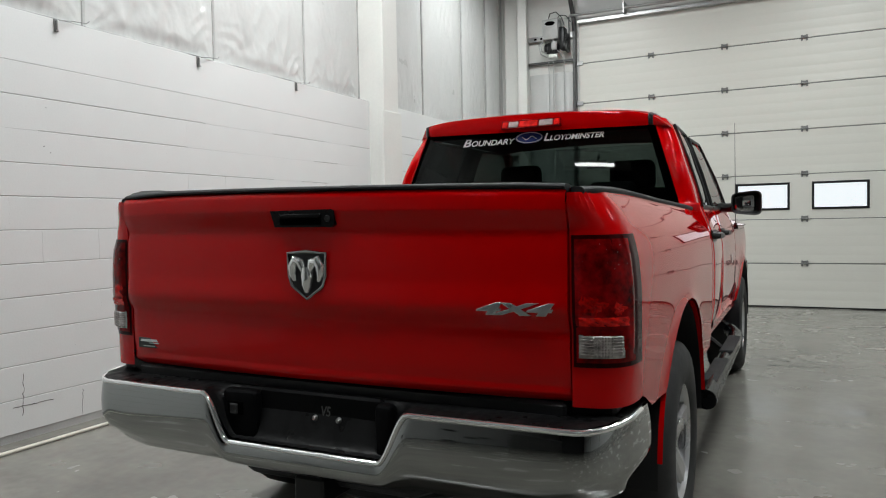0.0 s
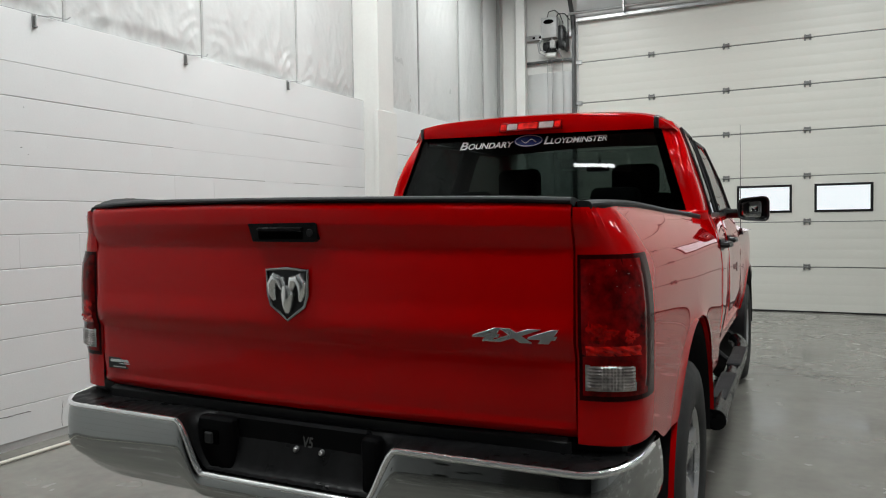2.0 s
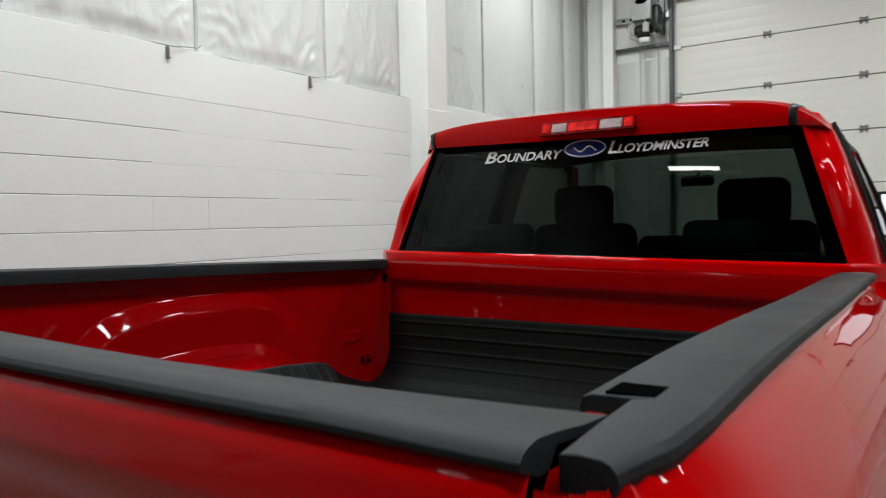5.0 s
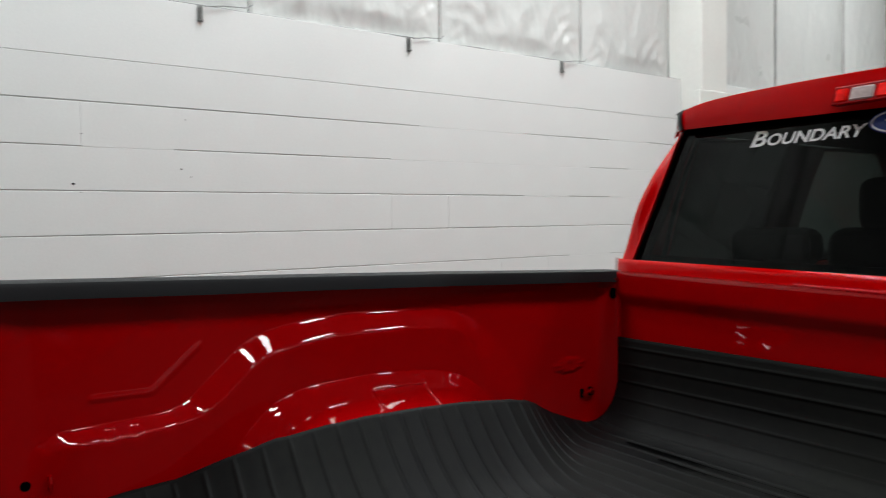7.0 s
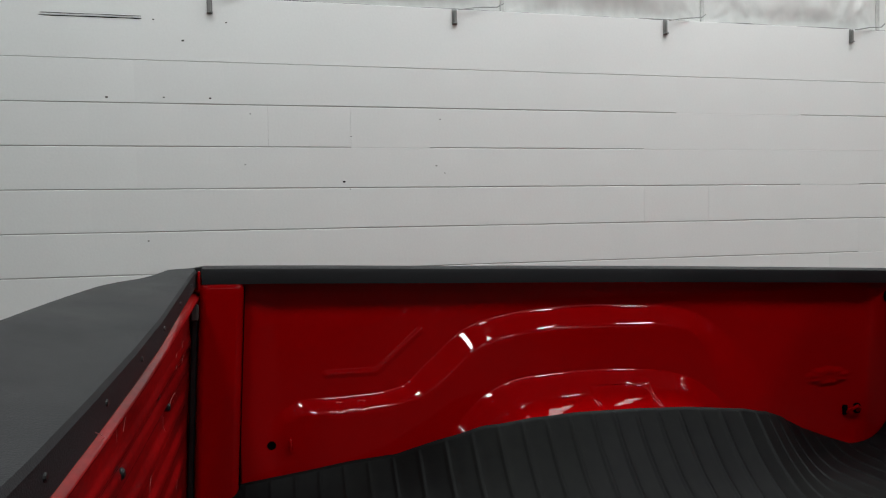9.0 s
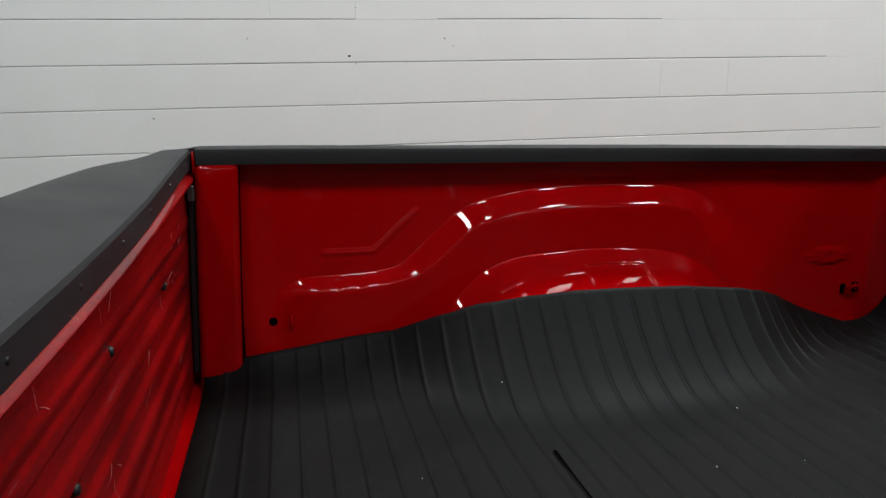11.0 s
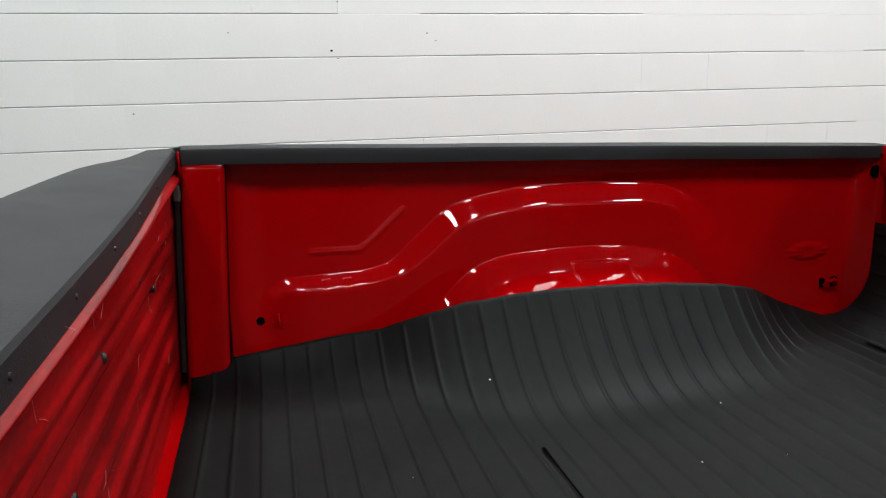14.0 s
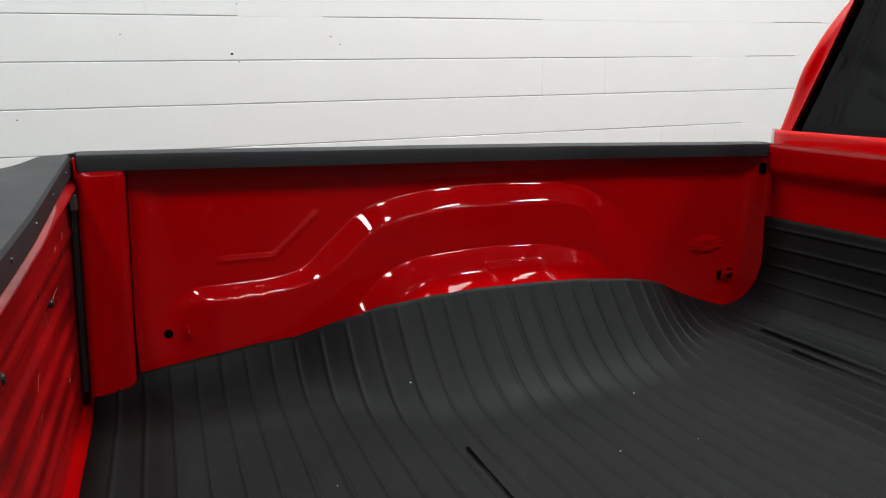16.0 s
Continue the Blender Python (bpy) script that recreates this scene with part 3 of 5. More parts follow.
part("crack", floor_crack([(0.93, 5.404, 0), (1.088, 5.255, 0), (1.268, 5.126, 0)], 0.010), M_DARKSTEEL, floor)
part("crack", floor_crack([(0.80, 4.88, 0), (1.102, 4.902, 0), (1.394, 4.936, 0), (1.75, 5.05, 0)], 0.008), M_DARKSTEEL, floor)

solid("floor_cable", rod([(-2.66 + 0.012 * math.sin(y * 1.3), y, 0.012) for y in span(-6, 8.6, 60)], 0.011, 8), M_CABLE, "pale cable lying on the floor along the wall", "cable")

# ---- the pickup truck ----
truck = thing("pickup_truck", (0, 2.85, 0), "red four-door pickup truck with chrome rear bumper and black bed caps", "pickup truck")
AXLE_R, AXLE_F, AXLE_Z = 1.08, 4.65, 0.395
BED_F = 1.985        # front end of the bed's outer sides
RAIL = 1.345         # sheet-metal top of the bed sides
FLOOR_Z = 0.862      # bed floor

RAIL_Z = [(0.0, 1.364), (0.16, 1.362), (0.60, 1.353), (0.86, 1.346), (1.30, 1.331), (1.85, 1.309), (2.0, 1.303)]


def rail(sx, y):
    """Height of the sheet-metal rail: the truck stands higher at its tail and leans a little to its right."""
    return lerp(RAIL_Z, y) - 0.008 - 0.018 * sx + (0.016 * smooth(0.9, 2.0, y) if sx > 0 else 0.007 * smooth(0.75, 0.12, y))


def cap_drop(sx, y):
    """How far the rail sinks towards the rear corner."""
    return (0.004 if sx > 0 else 0.034) * smooth(0.14, 0.03, y) + (0.010 if sx > 0 else 0.002) * smooth(0.45, 0.0, y)


def rake(z):
    """The truck stands nose down, so its upright parts lean: how far a point lies behind the rail's height."""
    return 0.054 * (1.335 - z)


INSET = [(0.58, 0.020), (0.66, 0.011), (0.75, 0.006), (0.85, 0.002), (0.98, 0.0), (1.10, 0.002), (1.18, 0.012), (1.24, 0.028), (1.285, 0.050), (1.315, 0.068), (1.335, 0.084), (1.345, 0.094)]
PLAN = [(0.8195, 0.036), (0.842, 0.036), (0.868, 0.039), (0.893, 0.0455), (0.914, 0.055), (0.933, 0.069), (0.948, 0.088), (0.9595, 0.113), (0.9665, 0.144), (0.9705, 0.180)]


def bow(x):
    """The tail is bowed in plan: its corners lie further ahead than its middle."""
    return 0.034 * min(1.3, (x / 0.82) ** 2)


TG = [(0.775, 0.028), (0.785, 0.016), (0.82, 0.010), (0.94, 0.003), (0.978, 0.001), (0.988, -0.004), (1.0, -0.010), (1.10, -0.012), (1.22, -0.008), (1.238, -0.006), (1.25, -0.008), (1.290, -0.022), (1.304, -0.025), (1.328, -0.0245), (1.347, -0.021), (1.356, -0.014), (1.361, 0.0), (1.363, 0.02)]


def plan_at(s):
    """Place and outward turn along the rear corner and the side; s counts points of PLAN, then metres ahead."""
    n = len(PLAN) - 1
    if s >= n:
        y = PLAN[-1][1] + (s - n)
        return PLAN[-1][0] - 0.004 * smooth(1.2, 2.1, y), y, 1.0, 0.0
    i = min(n - 1, int(s))
    f = s - i
    (ax, ay), (bx, by) = PLAN[i], PLAN[i + 1]
    dx, dy = bx - ax, by - ay
    k = math.hypot(dx, dy)
    return ax + dx * f, ay + dy * f, dy / k, -dx / k


def corner_point(sx, s, z, out=0.0):
    x, y, nx, ny = plan_at(s)
    ins = curve(INSET, z - (rail(sx, y) - RAIL) * smooth(1.15, 1.30, z))
    return sx * (x - ins * (0.25 + 0.75 * nx) * smooth(0.80, 0.90, x) + out * nx), y - out * -ny + (lerp(TG, z + (1.342 - rail(sx, y)) * smooth(1.15, 1.30, z)) + 0.006 if z > 0.98 else 0.006) * abs(ny) ** 2, z


ARCH, ARCH_B = 0.528, 0.585     # rear wheel opening: radius, and its longer reach towards the tail


def arch_y(a):
    """Place along the truck on the opening's edge, a from -pi/2 (tail) to pi/2."""
    return AXLE_R + (ARCH_B if a < 0 else ARCH) * 0.9999 * math.sin(a)


def arch_z(y, base, axle, r=0.50):
    d = abs(y - axle)
    return max(base, AXLE_Z + 0.03 + math.sqrt(max(0.0, r * r - d * d))) if d < r else base


def body_side(sx):
    n = len(PLAN) - 1
    ss = [i / 2 for i in range(2 * n)] + [n + y for y in span(0, AXLE_R - ARCH_B - PLAN[-1][1], 6)]
    a0 = AXLE_R - PLAN[-1][1]
    ss += [n + arch_y(-math.pi / 2 + math.pi * i / 48) - PLAN[-1][1] for i in range(1, 48)]
    ss += [n + y for y in span(a0 + ARCH, BED_F - PLAN[-1][1], 6)]

    def f(s, v):
        y = plan_at(s)[1]
        low = arch_z(y, 0.70 + 0.065 * smooth(0.42, 0.22, y) if y < AXLE_R else 0.62, AXLE_R + (y - AXLE_R) * (1 - ARCH / ARCH_B) if y < AXLE_R else AXLE_R, ARCH)
        z = low + (rail(sx, y) + 0.010 - cap_drop(sx, y) - low) * v
        d = math.hypot((y - AXLE_R) * (ARCH / ARCH_B if y < AXLE_R else 1.0), z - AXLE_Z - 0.03) - ARCH
        flare = 0.012 * math.exp(-max(0.0, d) / 0.035) * smooth(0.25, 0.50, y)
        return corner_point(sx, s, z, flare)
    skin = grid(ss, [1 - (1 - t) ** 1.25 for t in span(0, 1, 40)], f, sx < 0)
    # a turned-in lip and dark liner round the wheel opening
    lip = grid(span(-1.45, 1.45, 40), span(0, 1, 4), lambda a, t: (sx * (0.972 - 0.016 * t), AXLE_R + ((ARCH_B if a < 0 else ARCH) - 0.001) * math.sin(a), AXLE_Z + 0.03 + (ARCH - 0.001) * math.cos(a)))
    top = grid([0.04, 0.10, BED_F], [0.0, 1.0], lambda y, t: (sx * (0.86 - 0.037 * t), y, rail(sx, y) - cap_drop(sx, y)))
    front = grid(span(0, 1, 4), span(0.62, rail(sx, BED_F), 12), lambda t, z: (sx * ((PLAN[-1][0] - 0.004 - curve(INSET, z)) * (1 - t) + 0.83 * t), BED_F, z))
    return join(skin, lip, top, front)


def ramp(a, b, x, r=0.16):
    """A straight slope from 0 to 1 with short rounded ends."""
    t = (x - a) / (b - a)
    if t <= -r or t >= 1 + r:
        return 0.0 if t < 0.5 else 1.0
    if t < r:
        return (t + r) ** 2 / (4 * r)
    if t > 1 - r:
        return 1 - (1 + r - t) ** 2 / (4 * r)
    return t


def seg_d(p, a, b):
    ax, ay, bx, by = *a, *b
    t = ((p[0] - ax) * (bx - ax) + (p[1] - ay) * (by - ay)) / ((bx - ax) ** 2 + (by - ay) ** 2)
    t = min(1.0, max(0.0, t))
    return math.hypot(p[0] - ax - t * (bx - ax), p[1] - ay - t * (by - ay))


OUTER = [(0.20, 0.86), (0.30, 1.045), (0.335, 1.076), (0.37, 1.091), (0.46, 1.094), (0.56, 1.099), (0.612, 1.115), (0.655, 1.152), (0.698, 1.190), (0.742, 1.226), (0.790, 1.249), (0.847, 1.262), (0.92, 1.272), (0.993, 1.277), (1.10, 1.276), (1.20, 1.273), (1.29, 1.266), (1.377, 1.242), (1.45, 1.195), (1.53, 1.12), (1.60, 1.03), (1.66, 0.94), (1.68, 0.90)]
INNER = [(0.66, 0.90), (0.70, 0.975), (0.723, 1.014), (0.777, 1.068), (0.82, 1.096), (0.871, 1.113), (0.93, 1.120), (1.03, 1.124), (1.14, 1.122), (1.246, 1.112), (1.32, 1.093), (1.38, 1.061), (1.47, 0.98), (1.52, 0.90)]


def rounded(table, n=5):
    """The bent line with its corners eased: Catmull-Rom through its points."""
    out = []
    for i in range(len(table) - 1):
        p = [table[max(0, i - 1)], table[i], table[i + 1], table[min(len(table) - 1, i + 2)]]
        for k in range(n):
            t = k / n
            out.append(tuple(0.5 * (2 * p[1][j] + (p[2][j] - p[0][j]) * t + (2 * p[0][j] - 5 * p[1][j] + 4 * p[2][j] - p[3][j]) * t * t + (3 * p[1][j] - p[0][j] - 3 * p[2][j] + p[3][j]) * t ** 3) for j in (0, 1)))
    return out + [table[-1]]


OUTER, INNER = rounded(OUTER), rounded(INNER)


def inside(table, y, z):
    """Distance below a bent line, square to it; 0 outside it."""
    if not table[0][0] < y < table[-1][0] or z >= lerp(table, y):
        return 0.0
    return min(seg_d((y, z), p, q) for p, q in zip(table, table[1:]) if p[0] - 0.13 < y < q[0] + 0.13)


@functools.lru_cache(None)
def inner_out(y, z):
    """How far the bed's inner side stands out from its plane towards the middle of the bed."""
    d = inside(OUTER, y, z)
    soft = smooth(1.33, 1.50, y)
    # towards the tail the arch runs out into a low step with two small kinks in its foot
    q = smooth(0.70, 0.585, y)
    if z < 1.084:
        d = max(0.0, d - q * (0.004 * math.exp(-((y - 0.455) / 0.008) ** 2) + 0.004 * math.exp(-((y - 0.505) / 0.007) ** 2)))
    h = (0.034 - 0.004 * q) * ramp(0.0, 0.047 - 0.019 * q + 0.11 * soft, d, 0.13 + 0.05 * q + 0.17 * soft) * smooth(1.70, 1.52, y)
    h *= (1 - q) + q * smooth(0.27, 0.43, y)
    d = inside(INNER, y, z)
    if d > 0:
        d = max(0.0, d - 0.0025)
        h += min(0.165, 0.95 * d + 24000.0 * d ** 5) * smooth(1.54, 1.34, y)
        h += 0.0009 * math.sin(d * 560) * smooth(0.07, 0.04, d) * (math.exp(-((y - 0.785) / 0.022) ** 2) + 0.7 * math.exp(-((y - 1.195) / 0.012) ** 2) + 0.5 * math.exp(-((y - 0.86) / 0.01) ** 2))
        # pressed pocket on the wheel housing
        h -= 0.005 * smooth(1.045, 1.050, y) * smooth(1.205, 1.199, y) * smooth(0.030, 0.033, d)
    # small press wrinkles at the step's end and where it meets the arch
    wrinkle = math.sin(y * 235 + z * 120 + 4.0 * noise.noise(Vector((y * 11, z * 11, 7.0))))
    h += 0.00022 * wrinkle * (math.exp(-((y - 0.365) / 0.022) ** 2) + math.exp(-((y - 0.615) / 0.018) ** 2)) * math.exp(-((z - 1.085 - 0.03 * smooth(0.5, 0.62, y)) / 0.020) ** 2)
    # a thin bent crease above it
    d = min(seg_d((y, z), (0.428, 1.148), (0.543, 1.146)), seg_d((y, z), (0.543, 1.146), (0.645, 1.235)))
    h += 0.0034 * ramp(0.0105, 0.001, d, 0.3)
    d = math.hypot((y - 1.775) / 0.055, (z - 1.052) / 0.022)
    h += 0.0012 * math.sin(9 * math.atan2((z - 1.052) / 0.022, (y - 1.775) / 0.055)) * math.exp(-((d - 0.9) / 0.35) ** 2)
    h += 0.006 * ramp(1.25, 0.8, d, 0.1) - 0.003 * smooth(0.5, 0.2, math.hypot((y - 1.775) / 0.03, (z - 1.05) / 0.03))
    # rounded corners towards the front panel, and a soft upper roll under the rail
    h += 0.05 * smooth(1.875, 1.955, y) ** 2 + 0.018 * min(1.0, max(0.0, (z - 1.288) / 0.057)) ** 2
    h += 0.010 * smooth(0.33, 0.26, y)
    # slight waviness of pressed sheet
    return h + 0.0006 * noise.noise(Vector((y * 5, z * 7, 1.0))) + 0.00016 * noise.noise(Vector((y * 42, z * 60, 4.0)))


def settled(sheet):
    """The cab and the bed's front panel lean to the truck's right with the rails."""
    v, f = sheet
    return [(x, y, z - 0.020 * x) for x, y, z in v], f


def raked(sheet):
    v, f = sheet
    return [(x, y - rake(z), z) for x, y, z in v], f


def bed_inner(sx):
    ys = span(0.235, 0.60, 90)[:-1] + span(0.60, 1.45, 230)[:-1] + span(1.45, 1.96, 70)
    zs = span(FLOOR_Z - 0.02, 1.0, 12)[:-1] + span(1.0, 1.30, 120)[:-1] + span(1.30, RAIL, 8)
    return grid(ys, zs, lambda y, z: (sx * (0.832 - inner_out(y, z)), y, z if z < 1.28 else 1.28 + (z - 1.28) * (rail(sx, y) - 1.28) / (RAIL - 1.28)), sx > 0)


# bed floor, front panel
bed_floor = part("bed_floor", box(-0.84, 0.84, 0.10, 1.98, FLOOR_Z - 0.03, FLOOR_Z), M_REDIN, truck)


BULK = [(0.86, 1.9685), (1.196, 1.9685), (1.206, 1.968), (1.216, 1.965), (1.243, 1.948), (1.250, 1.9445), (1.258, 1.9428), (1.30, 1.9405), (1.316, 1.941), (1.322, 1.944)]


def bulk_prof(z):
    return lerp(BULK, z)


bulk = grid(span(-0.80, 0.80, 24), span(FLOOR_Z, 1.322, 70), lambda x, z: (x, bulk_prof(z), z))
bulk_top = grid(span(-0.80, 0.80, 24), [0.0, 0.5, 1.0], lambda x, t: (x, 1.942 + 0.04 * t, 1.322))
bulk_back = grid(span(-0.80, 0.80, 2), [FLOOR_Z, 1.322], lambda x, z: (x, 1.982, z))
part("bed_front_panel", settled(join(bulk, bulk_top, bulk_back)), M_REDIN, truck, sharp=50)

for sx in (-1, 1):
    side = part("bed_side", body_side(sx), M_RED, truck, sharp=45)
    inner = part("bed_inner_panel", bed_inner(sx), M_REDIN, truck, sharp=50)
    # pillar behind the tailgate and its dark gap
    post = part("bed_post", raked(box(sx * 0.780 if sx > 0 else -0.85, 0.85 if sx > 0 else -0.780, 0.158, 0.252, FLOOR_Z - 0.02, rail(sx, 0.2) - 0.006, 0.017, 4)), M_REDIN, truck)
    post.modifiers.new("even", "WEIGHTED_NORMAL")
    part("joint", raked(box(min(sx * 0.790, sx * 0.80), max(sx * 0.790, sx * 0.80), 0.2522, 0.2534, FLOOR_Z, rail(sx, 0.2) - 0.02)), M_DARK, post)
    part("latch_plate", box(sx * 0.78 - 0.012, sx * 0.78 + 0.012, 0.143, 0.158, 1.29, 1.325, 0.003), M_DARKSTEEL, post)
    part("seal_strip", raked(box(min(sx * 0.789, sx * 0.80), max(sx * 0.789, sx * 0.80), 0.144, 0.157, 0.90, 1.30, 0.003)), M_BLACKP, post)
    # rail cap: a shallow plastic channel with a rolled inner edge
    prof = [(0.783, 1.334), (0.7825, 1.360), (0.785, 1.367), (0.792, 1.3695), (0.835, 1.371), (0.866, 1.370), (0.873, 1.368), (0.878, 1.363), (0.879, 1.357), (0.875, 1.348), (0.80, 1.348), (0.79, 1.335)]

    def cap_ring(y, k, prof=prof, sx=sx):
        x, z = prof[k % len(prof)]
        e = smooth(0.13, 0.03, y)
        return sx * ((max(x, 0.8225) if y < 0.1655 else x) - 0.022 * e * smooth(0.825, 0.879, x)), y, (max(z, 1.347) if y < 0.1655 else z) - RAIL + rail(sx, y) - cap_drop(sx, y)
    cap_ys = [0.042, 0.044, 0.048, 0.055, 0.068, 0.10, 0.165, 0.1660] + span(0.175, 1.965, 24)
    ends = [tuple(range(len(prof)))[::-1], tuple((len(cap_ys) - 1) * (len(prof) + 1) + k for k in range(len(prof)))]
    v, fc = grid(cap_ys, range(len(prof) + 1), cap_ring)
    cap = part("rail_cap", (v, fc + ends), M_CAP, truck, "black grained plastic rail cap")
    # stake pocket opening in the cap
    if sx > 0:
        part("stake_pocket", prism([(sx * 0.801, 0.170), (sx * 0.837, 0.170), (sx * 0.837, 0.205), (sx * 0.801, 0.205)], "z", rail(sx, 0.19) + 0.010, rail(sx, 0.19) + 0.0205), M_DARK, cap, "open stake pocket")
    # painted stub standing up in the gap between the caps
    part("post_stub", box(min(sx * 0.788, sx * 0.806), max(sx * 0.788, sx * 0.806), 0.1565, 0.1632, rail(sx, 0.16) - 0.03, rail(sx, 0.16) + (0.006 if sx > 0 else 0.016), 0.003, 2), M_REDIN, post)
    # tie-down loops and small holes
    part("hole", prism([(0.301 + 0.010 * math.cos(a), 0.995 + 0.010 * math.sin(a)) for a in span(0, 5.7, 10)], "x", sx * (0.8308 - inner_out(0.301, 0.995)), sx * 0.836), M_DARK, inner)
    part("hook_tab", rod([(sx * 0.826, 0.343, 1.010), (sx * 0.815, 0.343, 1.006), (sx * 0.812, 0.343, 0.995), (sx * 0.815, 0.343, 0.982), (sx * 0.828, 0.343, 0.978)], 0.004, 6), M_REDIN, inner)
    part("hole", prism([(1.936 + 0.011 * math.cos(a), 1.268 + 0.017 * math.sin(a)) for a in span(0, 5.7, 10)], "x", sx * 0.7885, sx * 0.80), M_DARK, inner)
    part("slot", box(min(sx * 0.826, sx * 0.834), max(sx * 0.826, sx * 0.834), 1.822, 1.838, 0.943, 0.970, 0.003), M_DARK, inner)
    part("slot", box(min(sx * 0.820, sx * 0.834), max(sx * 0.820, sx * 0.834), 1.858, 1.874, 0.946, 0.972, 0.003), M_DARK, inner)
    part("tie_loop", rod([(sx * 0.828, 1.834, 0.95), (sx * 0.808, 1.838, 0.965), (sx * 0.805, 1.848, 0.972), (sx * 0.808, 1.860, 0.966), (sx * 0.826, 1.864, 0.95)], 0.0045, 6), M_REDIN, inner)
    # wheel liner
    part("wheel_liner", grid(span(-1.6, 1.6, 24), span(0, 1, 3), lambda a, t, sx=sx: (sx * (0.957 - 0.31 * t), AXLE_R + ((ARCH_B if a < 0 else ARCH) - 0.003) * math.sin(a), AXLE_Z + 0.02 + (ARCH - 0.003) * math.cos(a))), M_BLACKP, truck)

    # tail lamp: housing, red lens, darker middle, clear reversing lens
    def lens(s0, s1, z0, z1, out, bulge, sx=sx):
        def f(u, v):
            e = min(1.0, 8 * min(u, 1 - u) + 0.0) * min(1.0, 8 * min(v, 1 - v))
            return corner_point(sx, s0 + (s1 - s0) * u, z0 + (z1 - z0) * v, out + bulge * smooth(0, 1, e))
        return grid(span(0, 1, 24), span(0, 1, 24), f, sx < 0)
    lamp_ob = part("tail_lamp", lens(0.22, 9.02, 0.872, 1.222, 0.002, 0.003), M_LENS_D, truck, "dark red tail lamp with a clear reversing lens", sharp=60)
    part("brake_lens", lens(0.62, 7.7, 0.885, 1.211, 0.004, 0.006), M_LENS_R, lamp_ob, "glossy dark red lens", sharp=60)

    def cells(u, v, sx=sx):
        """A row of small tilted mirror cells behind the lens."""
        return corner_point(sx, 1.05 + 5.2 * u, 0.983 + 0.024 * v, 0.0108 + 0.0022 * abs(((u * 7.0 + 0.6 * v) % 1.0) - 0.5) + 0.0016 * math.sin(v * 9 + u * 21))
    part("reflector", grid(span(0, 1, 63), span(0, 1, 8), cells, sx < 0), M_LENS_B, lamp_ob, "bright red reflector row", sharp=30)

    def chamber(r, a, sx=sx, c=(2.4, 1.036), w=(1.0, 0.024)):
        """A faceted reflector with a ragged rim, sunk into the lens at its edge."""
        e = r * (1 + 0.22 * math.sin(3 * a + 1.3) + 0.13 * math.sin(7 * a))
        return corner_point(sx, c[0] + w[0] * e * math.cos(a), c[1] + w[1] * e * math.sin(a), 0.0108 - 0.0016 * r * r + 0.0010 * math.sin(11 * r + 5 * a) * (1 - r))
    for c, w in (((2.5, 1.036), (1.5, 0.034)), ((5.2, 1.028), (0.9, 0.020))):
        part("reflector_bowl", grid(span(0.02, 1, 12), span(0, 2 * math.pi, 32), functools.partial(chamber, c=c, w=w)), M_LENS_G, lamp_ob, "patchy bright red reflector", sharp=40)
    # small bright dots set on the lens as its sparkle of light
    bits = random.Random(17)
    for n in range(9):
        p = corner_point(sx, bits.uniform(1.4, 6.6), bits.uniform(1.125, 1.198), 0.0105)
        part("glint_dot", spin([(0.0, -0.0012), (0.0009, -0.0009), (0.0012, 0.0012)], "y", 8, p), M_LIP, lamp_ob)

    def ribbed(u, v, sx=sx):
        e = smooth(0, 1, min(1.0, 8 * min(u, 1 - u)) * min(1.0, 8 * min(v, 1 - v)))
        mid = smooth(0.26, 0.30, u) * smooth(0.72, 0.68, u)
        return corner_point(sx, 0.95 + 4.85 * u, 0.898 + 0.062 * v, 0.009 + 0.005 * e + e * (0.0016 * math.sin(v * 50) * (1 - 0.6 * mid) + 0.0016 * math.sin(u * 95) * mid))
    part("reversing_lens", grid(span(0, 1, 60), span(0, 1, 56), ribbed, sx < 0), M_LENS_C, lamp_ob, "clear ribbed reversing lens", sharp=80)

# tailgate


def tg_skin(x, z):
    side = smooth(0.795, 0.8145, abs(x))
    return x, curve(TG, z) + 0.004 * side + bow(x), z + lean(x, z)


def lean(x, z):
    return (-0.001 - 0.016 * x + 0.006 * (1 - (x / 0.8) ** 2) - 0.005 * smooth(-0.55, -0.80, x)) * smooth(1.18, 1.335, z)


CAP_IN = [(-0.82, 1.400), (-0.70, 1.394), (-0.5, 1.378), (-0.28, 1.360), (-0.06, 1.350), (0.15, 1.344), (0.32, 1.341), (0.60, 1.342), (0.82, 1.346)]


def tg_inner(x, z):
    """Inner panel with long, shallow pressed ribs."""
    e = smooth(0.77, 0.72, abs(x)) * smooth(0.89, 0.92, z) * smooth(1.22, 1.21, z)
    rib = abs(((z - 0.90) / 0.066) % 1.0 - 0.5) * 2
    y = 0.139 - rake(z) - 0.0065 * e * ramp(0.25, 0.62, rib, 0.2) + 0.0008 * noise.noise(Vector((x * 4, 2.0, z * 9)))
    y += 0.022 * ramp(1.316, 1.306, z, 0.08) - 0.019 * ramp(1.300, 1.286, z, 0.2) + 0.003 * ramp(1.246, 1.238, z, 0.2) - 0.004 * ramp(1.232, 1.222, z, 0.2)
    top = lerp(CAP_IN, x) - 0.014
    return x, y, z if z < 1.20 else 1.20 + (z - 1.20) * (top - 1.20) / 0.14


